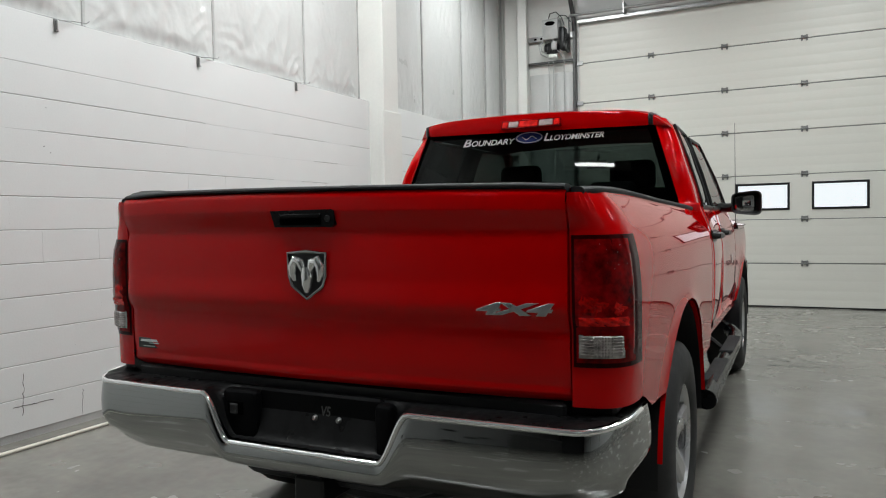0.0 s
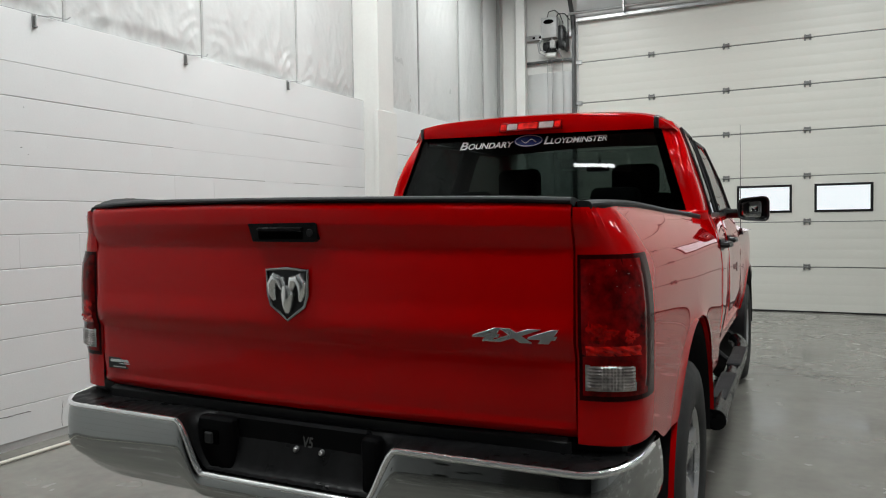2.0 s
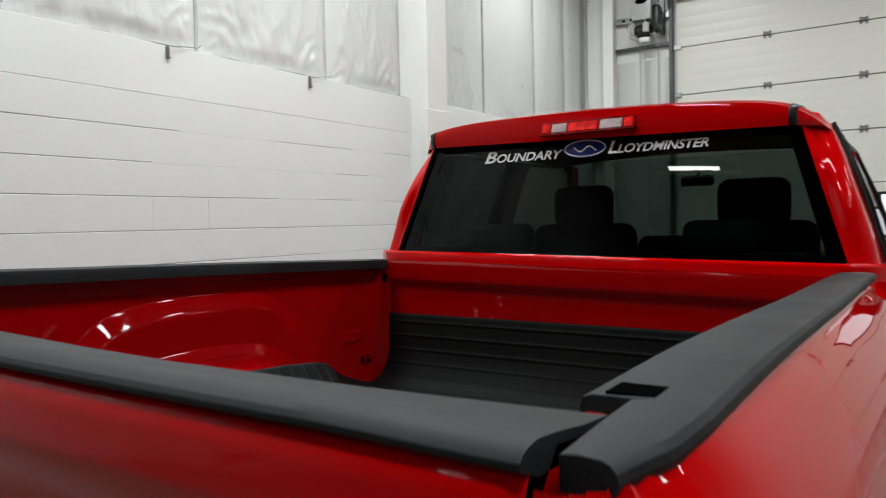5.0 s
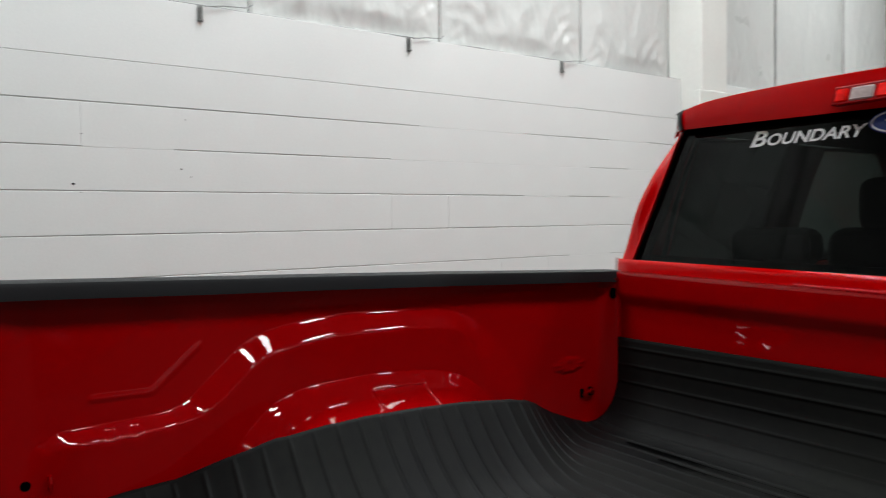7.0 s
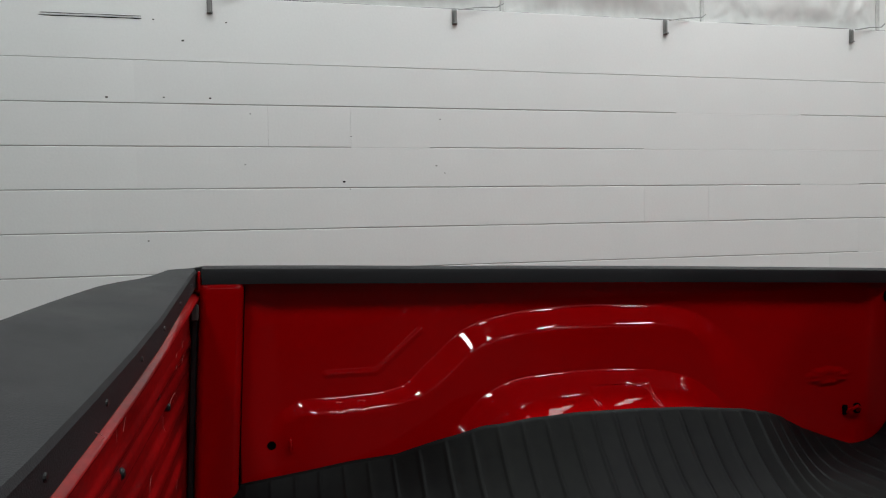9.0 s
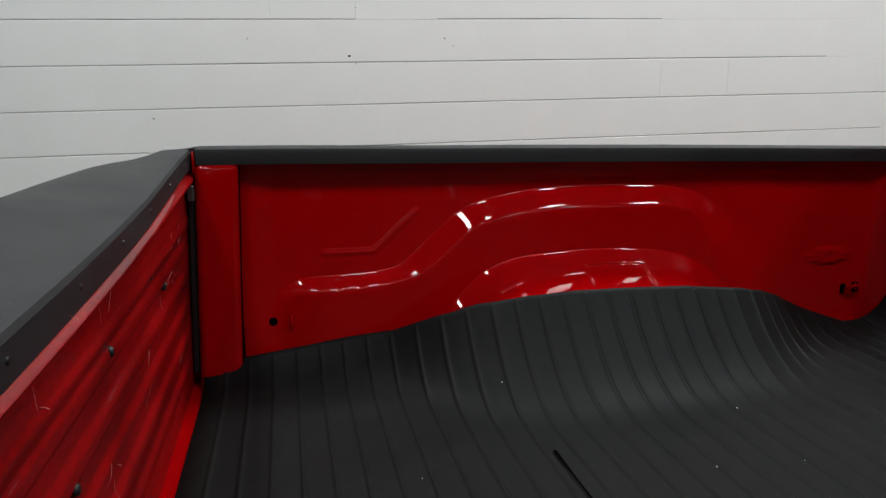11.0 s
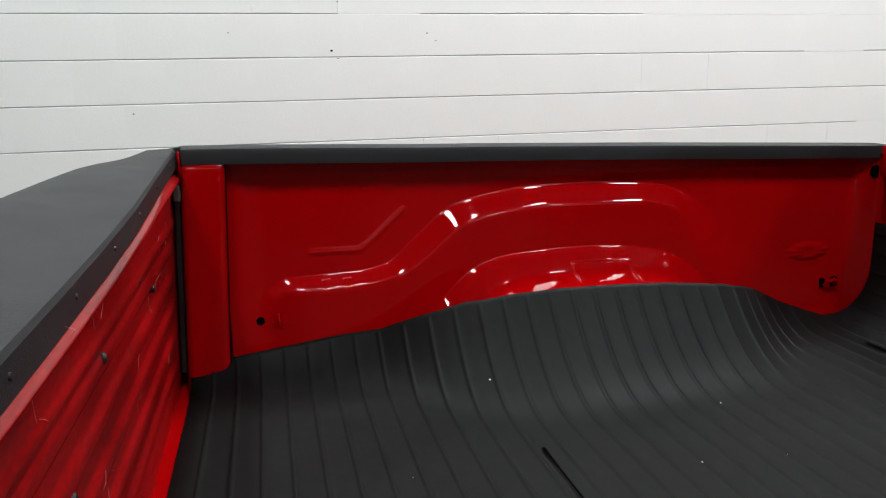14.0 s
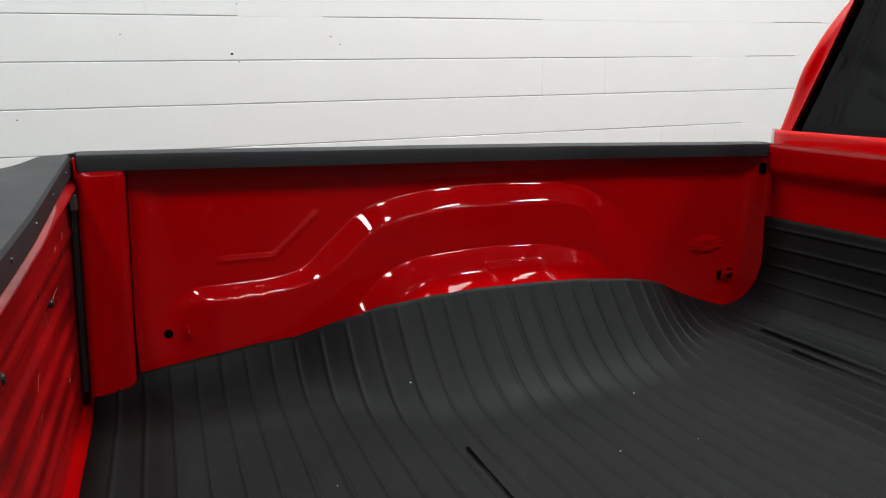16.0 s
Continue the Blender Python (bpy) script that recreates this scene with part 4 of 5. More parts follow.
tg_x = [-0.8145, -0.808] + span(-0.800, 0.800, 60) + [0.808, 0.8145]
tailgate = part("tailgate", join(grid(tg_x, span(0.775, 1.363, 124), tg_skin),
                                 grid(tg_x, [0, 1], lambda x, t: (x, tg_skin(x, 1.363)[1] * (1 - t) + 0.122 * t, (1.363 + lean(x, 1.363)) * (1 - t) + (lerp(CAP_IN, x) - 0.014) * t)),
                                 grid(tg_x, [0, 1], lambda x, t: (x, tg_skin(x, 0.775)[1] * (1 - t) + 0.112 * t, 0.775 + 0.085 * t)),
                                 *[(([tg_skin(sx * 0.8145, z) for z in span(0.775, 1.363, 12)] + [(sx * 0.8145, 0.126 - rake(z), z) for z in span(0.86, 1.34, 12)]), [(i, i + 1, 14 + i, 13 + i) for i in range(12)]) for sx in (-1, 1)]), M_RED, truck, "closed red tailgate with a black top cap", sharp=45)
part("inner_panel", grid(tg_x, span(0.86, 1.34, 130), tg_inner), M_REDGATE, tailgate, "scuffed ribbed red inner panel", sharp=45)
cap_prof = [(0.152, 1.316), (0.153, 1.349), (0.150, 1.355), (0.140, 1.358), (0.09, 1.363), (0.03, 1.3725), (0.0, 1.3757), (-0.012, 1.3745), (-0.020, 1.3715), (-0.0235, 1.3675), (-0.0225, 1.3625), (0.0, 1.354), (0.12, 1.342), (0.145, 1.318)]


def tg_cap(x, k):
    y, z = cap_prof[k % len(cap_prof)]
    e, f = smooth(0.66, 0.815, abs(x)), smooth(-0.02, 0.13, y)
    out = lean(x, 1.34) - 0.003 * e
    return x, y + bow(x) * smooth(0.13, -0.02, y) + 0.010 * smooth(-0.70, -0.82, x) * smooth(0.1, -0.03, y), z + out * (1 - f) + (lerp(CAP_IN, x) - 1.357) * f


cap_x = [-0.8145] + span(-0.812, 0.812, 80) + [0.8145]
v, fc = grid(cap_x, range(len(cap_prof) + 1), tg_cap)
tgc = part("tailgate_cap", (v, fc + [tuple(range(len(cap_prof))), tuple((len(cap_x) - 1) * (len(cap_prof) + 1) + k for k in range(len(cap_prof)))[::-1]]), M_CAP, tailgate, "black grained plastic tailgate cap")
for bx in (-0.70, -0.50, -0.30, -0.10, 0.10, 0.30, 0.50, 0.70):
    part("screw", spin([(0.0, 0.1545), (0.0028, 0.1545), (0.004, 0.152)], "y", 10, (bx, 0, lerp(CAP_IN, bx) - 0.022)), M_BLACKP, tgc)
for bx, bz in ((-0.335, 1.232), (-0.47, 1.182), (-0.058, 1.204), (0.116, 1.118), (0.30, 1.19), (0.49, 1.20)):
    part("rubber_plug", spin([(0.0, 0.145), (0.005, 0.144), (0.0075, 0.141), (0.008, 0.118)], "y", 12, (bx, -rake(bz), bz)), M_BLACKP, tailgate)
rnd = random.Random(3)
for i in range(20):
    px, pz, an = rnd.uniform(-0.68, 0.25), rnd.uniform(0.98, 1.27), rnd.uniform(0.6, 2.4)
    ln, cv = rnd.uniform(0.012, 0.04), rnd.uniform(-0.8, 0.8)
    pts = []
    for k in range(6):
        q = an + cv * k / 5
        px, pz = px + ln / 5 * math.cos(q), pz + ln / 5 * math.sin(q)
        pts.append((px, tg_inner(px, pz)[1] + 0.0003, pz))
    part("scratch", rod(pts, 0.00034, 4), M_SCRATCH, tailgate)
# latch bezel with a deep finger recess
hb = [(-0.122, 1.307), (-0.105, 1.256), (0.105, 1.254), (0.117, 1.262), (0.117, 1.304), (0.108, 1.308)]
handle = part("tailgate_handle", prism(hb, "y", -0.026, 0.02), M_GLOSSP, tailgate, "black plastic tailgate handle")
part("finger_recess", prism([(-0.085, 1.292), (-0.08, 1.262), (0.07, 1.262), (0.07, 1.292)], "y", -0.0285, -0.02), M_DARK, handle)
part("handle_lever", box(-0.085, 0.07, -0.033, -0.027, 1.283, 1.296, 0.003), M_GLOSSP, handle)
part("lock", spin([(0.0, -0.031), (0.009, -0.031), (0.011, -0.026)], "y", 14, (0.094, 0, 1.28)), M_BLACKP, handle)
# shield badge: dark field, chrome rim, plain chrome lobes
bc, bz = 0.008, 1.108
shield = [(-0.070, 0.068), (0.0, 0.073), (0.070, 0.068), (0.068, 0.0), (0.058, -0.032), (0.0, -0.072), (-0.058, -0.032), (-0.068, 0.0)]
badge = part("badge", prism([(bc + x, bz + z) for x, z in shield], "y", -0.017, -0.008), M_BLACKP, tailgate, "shield badge with a chrome rim and plain chrome lobes")
part("badge_rim", rod([(bc + x, -0.018, bz + z) for x, z in shield], 0.0055, 8, True), M_CHROME, badge)
for sx in (-1, 1):
    part("badge_lobe", rod([(bc + sx * p[0], -0.019, bz + p[1]) for p in ((0.012, 0.014), (0.022, 0.040), (0.040, 0.045), (0.052, 0.028), (0.052, 0.004), (0.044, -0.018))], [0.010, 0.015, 0.017, 0.016, 0.013, 0.006], 18), M_LIP, badge)
part("badge_lobe", rod([(bc + p[0], -0.020, bz + p[1]) for p in ((0.0, 0.024), (0.004, 0.0), (0.002, -0.03), (0.0, -0.052))], [0.014, 0.021, 0.017, 0.008], 18), M_LIP, badge)


def lettering(name, text, size, depth, material, m, parent, label, shear=0.0, spacing=1.0, stretch=1.0, width=0.0):
    cu = bpy.data.curves.new(name, "FONT")
    cu.body, cu.size, cu.extrude, cu.shear, cu.space_character = text, size, depth, shear, spacing
    cu.bevel_depth = depth * (0.35 if depth > 0.002 else 0.25)
    cu.offset = size * (0.026 if depth > 0.002 else 0.020)
    tmp = bpy.data.objects.new(name, cu)
    scene.collection.objects.link(tmp)
    bpy.context.view_layer.update()
    me = bpy.data.meshes.new_from_object(tmp.evaluated_get(bpy.context.evaluated_depsgraph_get()))
    bpy.data.objects.remove(tmp)
    if width:
        stretch = width / max(1e-6, max(v.co.x for v in me.vertices) - min(v.co.x for v in me.vertices))
    me.transform(m @ Matrix.Diagonal((stretch, 1, 1, 1)))
    me.materials.clear()
    me.materials.append(material)
    me.name = name
    ob = new(name, me)
    ob.parent = parent
    ob.matrix_parent_inverse = Matrix.Translation(BASES.get(parent.name, Vector())).inverted()
    return tagged(ob, label)


lettering("emblem", "4X4", 0.043, 0.004, M_ALLOY, pose(0.562, 0.004, 1.010, 90, 0, 2.6), tailgate, "silver raised four-by-four emblem", 0.25, 1.0, 2.76)
# dealer sticker: plain dark plate with pale bars
STK = 0.028          # the gate's bow at the sticker
sticker = part("sticker", box(-0.783, -0.670, STK + 0.004, STK + 0.009, 0.834, 0.870, 0.001), M_BLACKP, tailgate, "small dark sticker with pale bars")
part("bar", box(-0.771, -0.685, STK + 0.002, STK + 0.0042, 0.856, 0.865), M_SILVER, sticker)
part("bar", box(-0.73, -0.680, STK + 0.002, STK + 0.0042, 0.850, 0.853), M_SILVER, sticker)
part("bar", box(-0.757, -0.70, STK + 0.002, STK + 0.0042, 0.839, 0.842), M_SILVER, sticker)

# rear bumper


def bump_plan(t):
    """Plan of the bumper, t from -1 to 1: nearly straight, then round the corner and ahead."""
    a, sgn = abs(t), math.copysign(1.0, t)
    if a < 0.75:
        return sgn * a / 0.75 * 0.82, -0.072 + 0.012 * (a / 0.75) ** 2
    q = (a - 0.75) / 0.25 * math.pi / 2
    return sgn * (0.82 + 0.155 * math.sin(q) ** 0.8), 0.27 - 0.33 * max(0.0, math.cos(q)) ** 0.8


def dip(x):
    """Lowering of the bumper's top edge at the middle."""
    return 0.150 * smooth(0.380, 0.278, abs(x + 0.005))


def bump_face(t, v):
    x, y = bump_plan(t)
    a = abs(x)
    top = 0.726 + 0.010 * smooth(0.85, 1.0, a) - dip(x)
    low = 0.492 + 0.055 * smooth(0.70, 1.0, a) - 0.006 * smooth(0.4, 0.2, a)
    z = top + (low - top) * v
    roll = 0.022 * ((v - 0.45) / 0.55) ** 2 + 0.050 * smooth(0.58, 1.0, v) ** 1.8
    k = smooth(0.99, 0.85, abs(t))
    return x * (1 - 0.05 * roll / 0.075 * (1 - k)), y + roll * k, z


bumper = part("rear_bumper", grid(span(-1, 1, 200), [t ** 1.4 for t in span(0, 1, 30)], bump_face), M_CHROME, truck, "chrome rear step bumper with a black step pad", sharp=60)
thick(bumper, 0.012, 0.0)

part("bumper_lip", rod([(p[0], p[1] - 0.010, p[2] - 0.003) for p in (bump_face(t, 0.0) for t in span(-0.985, 0.985, 170))], 0.0085, 10), M_LIP, bumper, "bright rolled chrome edge")


def pad_top(q, t):
    x, y0 = bump_plan(q)
    y0 += (0.004 + 0.018 * dip(x) / 0.15) * smooth(0.99, 0.85, abs(q))
    z = 0.736 + 0.010 * smooth(0.85, 1.0, abs(x)) - 0.004 * abs(2 * t - 1) ** 4 - dip(x) * (1 - smooth(0.10, 0.45, t))
    return x * (1 - 0.012 - 0.10 * t * smooth(0.8, 1.0, abs(x))), y0 + (max(0.13, y0 + 0.01) - y0) * t, z + 0.0015 * math.sin(x * 160) * smooth(0.3, 0.5, abs(t - 0.5) + 0.2)


pad_x = span(-1, 1, 160)
step_pad = part("step_pad", grid(pad_x, span(0, 1, 16), pad_top), M_PAD, bumper, "black textured plastic step pad", sharp=50)
plate_well = part("plate_well", join(box(-0.21, 0.25, 0.004, 0.03, 0.578, 0.74, 0.008), box(-0.34, -0.20, -0.030, 0.02, 0.57, 0.735, 0.02, 3), box(0.24, 0.30, -0.030, 0.02, 0.57, 0.735, 0.02, 3), box(-0.34, 0.30, -0.050, 0.02, 0.556, 0.582, 0.01)), M_WELL, bumper, "empty black plate recess")
part("lamp_pocket", box(-0.315, -0.245, -0.033, 0.0, 0.650, 0.700, 0.006), M_DARK, bumper)
part("plug_socket", box(-0.300, -0.268, -0.039, -0.028, 0.655, 0.690, 0.004), M_TRIM, bumper)
for px in (0.012, 0.100):
    part("bolt", spin([(0.0, -0.010), (0.005, -0.010), (0.009, -0.004), (0.010, 0.005)], "y", 12, (px, 0, 0.664)), M_GALV, plate_well)
lettering("chalk_mark", "V5", 0.044, 0.0002, M_CHALK, pose(0.030, 0.003, 0.672, 90, 0, 0), plate_well, "faint grey handwritten mark", 0.2, 1.0, 0.75)
part("hitch", join(box(-0.04, 0.04, -0.02, 0.30, 0.39, 0.475, 0.008), rod([(-0.42, 0.12, 0.50), (-0.30, 0.10, 0.455), (0.30, 0.10, 0.455), (0.42, 0.12, 0.50)], 0.035, 12), box(-0.055, 0.055, -0.03, 0.0, 0.38, 0.485, 0.008)), M_BLACKP, truck, "black hitch receiver")
part("frame_rail", box(-0.46, -0.36, 0.10, 5.4, 0.52, 0.66, 0.01), M_DARKSTEEL, truck)
part("frame_rail", box(0.36, 0.46, 0.10, 5.4, 0.52, 0.66, 0.01), M_DARKSTEEL, truck)
part("rear_axle", join(rod([(-0.72, AXLE_R, AXLE_Z), (0.72, AXLE_R, AXLE_Z)], 0.05, 12), spin([(0.0, -0.16), (0.10, -0.12), (0.15, 0.0), (0.10, 0.12), (0.0, 0.16)], "x", 16, (0, AXLE_R, AXLE_Z))), M_DARKSTEEL, truck)
part("spare_wheel", spin([(0.0, 0.33), (0.16, 0.32), (0.30, 0.29), (0.37, 0.33), (0.40, 0.40), (0.37, 0.48), (0.30, 0.53), (0.16, 0.52)], "z", 32, (0, 0.62, 0)), M_TYRE, truck)

part("rear_sill", join(box(-0.80, 0.80, 0.045, 0.16, 0.50, 0.772, 0.01), box(-0.925, -0.77, 0.085, 0.40, 0.55, 0.80, 0.01), box(0.77, 0.925, 0.085, 0.40, 0.55, 0.80, 0.01)), M_BLACKP, truck)

# wheels
TYRE_P = [(0.215, -0.115), (0.235, -0.132), (0.30, -0.138), (0.355, -0.130), (0.383, -0.110), (0.393, -0.085), (0.395, 0.0), (0.393, 0.085), (0.383, 0.110), (0.355, 0.130), (0.30, 0.138), (0.235, 0.132), (0.215, 0.115)]


def tread():
    v, f = spin(TYRE_P, "x", 96)
    w = len(TYRE_P)
    out = []
    for i, p in enumerate(v):
        c, k = divmod(i, w)
        s = 1.0
        if 3 <= k <= 9 and (c + (k % 2)) % 3 == 0:
            s = 0.982
        out.append((p[0], p[1] * s, p[2] * s))
    return out, f


def rim_mesh():
    barrel = spin([(0.218, -0.11), (0.205, -0.10), (0.195, 0.0), (0.205, 0.09), (0.218, 0.112), (0.224, 0.120), (0.216, 0.122), (0.203, 0.105)], "x", 40)
    hub = spin([(0.0, 0.098), (0.03, 0.098), (0.038, 0.090), (0.062, 0.082), (0.07, 0.03)], "x", 24)
    spokes = []
    for i in range(5):
        a = 2 * math.pi * i / 5
        pts = []
        for r, w, d in ((0.055, 0.042, 0.082), (0.13, 0.036, 0.088), (0.206, 0.050, 0.100)):
            pts.append((r, w, d))
        ring = []
        for r, w, d in pts:
            for sw, dd in ((-w, 0.0), (-w * 0.7, 0.012), (w * 0.7, 0.012), (w, 0.0), (w, -0.03), (-w, -0.03)):
                y, z = r * math.cos(a) - sw * math.sin(a), r * math.sin(a) + sw * math.cos(a)
                ring.append((d + dd, y, z))
        fs = [(b * 6 + k, b * 6 + (k + 1) % 6, b * 6 + 6 + (k + 1) % 6, b * 6 + 6 + k) for b in range(2) for k in range(6)]
        spokes.append((ring, fs))
    return join(barrel, hub, *spokes)


me_tyre, me_rim = mesh_of("tyre", tread(), M_TYRE, 50), mesh_of("rim", rim_mesh(), M_ALLOY, 40)
me_disc = mesh_of("brake_disc", spin([(0.08, 0.02), (0.165, 0.02), (0.165, -0.01), (0.08, -0.01)], "x", 32), M_DARKSTEEL)
for wy in (AXLE_R, AXLE_F):
    for sx in (-1, 1):
        wheel = part("wheel", me_tyre, M_TYRE, truck, "black tyre on a five-spoke alloy rim", loc=(sx * (0.828 if wy < 3 else 0.795), wy, AXLE_Z))
        wheel.rotation_euler = (0.3 * wy, 0, 0 if sx > 0 else math.pi)
        for nm, me in (("rim", me_rim), ("brake_disc", me_disc)):
            o = new(nm, me)
            o.parent = wheel

# cab: rear wall, corners, roof
GB, GT = 1.352, 1.772      # rear window, bottom and top


def glass_y(z):
    return 2.046 + 0.085 * (z - GB) / (GT - GB) - 0.0


def glass_x(z):
    return 0.797 - 0.133 * (z - GB) / (GT - GB)


CAB_X = [(0.62, 0.935), (0.75, 0.962), (0.95, 0.972), (1.10, 0.968), (1.20, 0.952), (1.28, 0.925), (1.34, 0.905), (1.42, 0.885), (1.60, 0.828), (1.72, 0.785), (1.78, 0.755), (1.805, 0.730)]


def cab_x(z, y=2.2):
    return curve(CAB_X, z) - 0.020 - 0.035 * smooth(2.2, 3.3, y)


def corner(sx):
    """The cab's rear corner, from beside the window round to the rear door's edge."""
    def f(u, v):
        z = 1.30 + (1.812 - 1.30) * v
        gx, gy, ox = glass_x(min(max(z, GB), GT)) + 0.008, glass_y(min(z, GT)) - 0.006, cab_x(z)
        gy += smooth(0.05, 0.35, u) * (0.050 * smooth(1.60, 1.79, z) - 0.016 * math.exp(-((z - 1.53) / 0.08) ** 2))
        if u < 0.35:
            t = u / 0.35
            return sx * (gx + (ox - 0.045 - gx) * t), gy + 0.004 * t, z
        if u < 0.75:
            a = (u - 0.35) / 0.4 * math.pi / 2
            return sx * (ox - 0.045 + 0.045 * math.sin(a)), gy + 0.004 + 0.07 * (1 - math.cos(a)), z
        t = (u - 0.75) / 0.25
        return sx * ox, gy + 0.074 + 0.22 * t, z
    return grid(span(0, 0.35, 4)[:-1] + span(0.35, 0.75, 10)[:-1] + span(0.75, 1, 4), span(0, 1, 20), f, sx < 0)


cab_back = part("cab_rear_panel", settled(grid(span(-0.93, 0.93, 40), [0.64, 0.9, 1.2, 1.30, 1.325, 1.34, GB + 0.002], lambda x, z: (x * (1.0 if z < 1.28 else 0.955), 2.036 + 0.05 * smooth(0.86, 0.95, abs(x)) + 0.002 * smooth(1.33, GB, z), z))), M_RED, truck)
thick(cab_back, 0.02, -1)


def roof_back(x):
    return 2.088 + 0.10 * smooth(0.62, 0.76, abs(x)) ** 1.5


def roof(x, y):
    a = abs(x / 0.745)
    z = 1.772 + 0.076 * max(0.0, 1 - a ** 10) + 0.030 * (1 - a * a) + 0.012 * smooth(2.1, 2.9, y) - 0.035 * smooth(3.0, 3.55, y)
    back = smooth(0.12, 0.0, y - roof_back(x))
    return x * (1 - 0.04 * smooth(2.3, 3.4, y)), y, z - 0.018 * back ** 2


roof_xs = [0.745 * math.sin(t) for t in span(-math.pi / 2, math.pi / 2, 48)]


def roof_sheet(x, t):
    y0 = roof_back(x)
    return roof(x, y0 + (3.50 - y0) * t)


def header(x, t):
    y0 = roof_back(x)
    z0 = roof(x, y0)[2]
    return x, y0 - 0.006 * math.sin(math.pi * t) + 0.004 * t, z0 * (1 - t) + min(z0 - 0.005, 1.764) * t


roof_ob = part("roof", settled(join(grid(roof_xs, [t ** 1.8 for t in span(0, 1, 30)], roof_sheet), grid(roof_xs, span(0, 1, 6), header))), M_RED, truck, "red painted cab roof", sharp=40)
for sx in (-1, 1):
    def strip(t, w, sx=sx):
        x = 0.655 + 0.011 * w
        if t <= 1.0:
            p = header(x, 1 - t)
            return sx * p[0], p[1] - 0.003, p[2]
        p = roof(x, 2.09 + (t - 1.0) * 1.36)
        return sx * p[0], p[1], p[2] + 0.003
    thick(part("roof_seam", settled(grid(span(0, 1, 8)[:-1] + span(1.001, 2, 24), [-1.0, -0.4, 0.4, 1.0], strip, sx < 0)), M_BLACKP, roof_ob, "black roof seam strip", sharp=60), 0.004, 0)
    part("cab_corner", settled(corner(sx)), M_RED, truck, sharp=50)
part("roof_antenna", spin([(0.0, 0.045), (0.018, 0.036), (0.035, 0.014), (0.038, 0.0)], "z", 16, (-0.38, 3.1, 1.868)), M_BLACKP, roof_ob, "small black roof antenna")

rear_glass = part("rear_window", settled(grid(span(-1, 1, 24), span(GB, GT, 10), lambda u, z: (u * glass_x(z), glass_y(z) + 0.012 * u * u, z))), M_GLASS_T, truck, "dark tinted rear window with white lettering")
rear_glass.visible_shadow = False
edge_ring = [(-glass_x(GB), GB), (glass_x(GB), GB), (glass_x(GT), GT), (-glass_x(GT), GT)]
for (xa, za), (xb, zb) in zip(edge_ring, edge_ring[1:] + edge_ring[:1]):
    def frit(u, w, xa=xa, za=za, xb=xb, zb=zb):
        x, z = xa + (xb - xa) * u, za + (zb - za) * u
        x, z = x * (1 - w * (0.0 if za == zb else 0.055)), z + w * (0.0 if za != zb else (0.020 if za < 1.5 else -0.020))
        q = x / glass_x(z)
        return x, glass_y(z) + 0.012 * q * q + 0.004, z
    part("glass_border", settled(grid(span(0, 1, 24), [-0.4, 0.0, 1.0], frit)), M_DARK, rear_glass, "black printed glass border")
# high brake lamp
def leaning(sheet):
    v, f = sheet
    return [(x, y + 0.42 * (z - 1.781), z) for x, y, z in v], f


chl = part("high_brake_lamp", leaning(box(-0.172, 0.176, 2.060, 2.13, 1.781, 1.830, 0.0025)), M_LENS_R, roof_ob, "red high brake lamp with two clear cargo lenses")
for a, b, mt, nm in ((-0.165, -0.135, M_LENS_B, "red_lens"), (-0.128, -0.070, M_LENS_W, "clear_lens"), (-0.064, 0.045, M_LENS_B, "red_lens"), (0.052, 0.132, M_LENS_W, "clear_lens"), (0.138, 0.170, M_LENS_B, "red_lens")):
    part(nm, leaning(box(a, b, 2.0555, 2.07, 1.788, 1.823, 0.004)), mt, chl)
# window lettering with a plain blue oval between the words
OVAL_X = -0.023


def on_glass(x, z, out=0.004):
    u = x / glass_x(z)
    return x, glass_y(z) + 0.012 * u * u - out, z


oval = part("oval", (lambda n: ([on_glass(OVAL_X + 0.083 * math.cos(2 * math.pi * i / n), 1.733 + 0.034 * math.sin(2 * math.pi * i / n), 0.004) for i in range(n)], [tuple(range(n))]))(40), M_BLUE, rear_glass, "blue oval sticker with a white rim")
thick(oval, 0.0006, 0)
part("oval_rim", rod([on_glass(OVAL_X + 0.076 * math.cos(a), 1.733 + 0.0285 * math.sin(a), 0.0045) for a in span(0, 2 * math.pi * 39 / 40, 39)], 0.0022, 6, True), M_WHITE, oval)
part("oval_mark", rod([on_glass(OVAL_X + x, 1.731 + 0.009 * math.sin(x * 95), 0.005) for x in span(-0.042, 0.044, 30)], 0.0028, 6), M_WHITE, oval)
for nm, text, x, width, size, z in (("letter", "B", -0.437, 0.052, 0.062, 1.704), ("name", "OUNDARY", -0.386, 0.272, 0.045, 1.704), ("letter", "L", 0.060, 0.034, 0.062, 1.709), ("town_name", "LOYDMINSTER", 0.095, 0.306, 0.042, 1.709)):
    lettering(nm, text, size, 0.0003, M_WHITE, pose(x, glass_y(z) + 0.004 * (abs(x) / 0.7) - 0.003, z, 90 - 11.4, 0, 0), rear_glass, "white vinyl letters", 0.28, 1.0, 1.0, width)

# lower cab: doors, fenders, bonnet


def door_skin(sx, y0, y1):
    return grid(span(y0, y1, 14), [0.66, 0.72, 0.80, 0.90, 1.0, 1.08, 1.14, 1.20, 1.25, 1.29, 1.318], lambda y, z: (sx * cab_x(z, y), y, z), sx < 0)


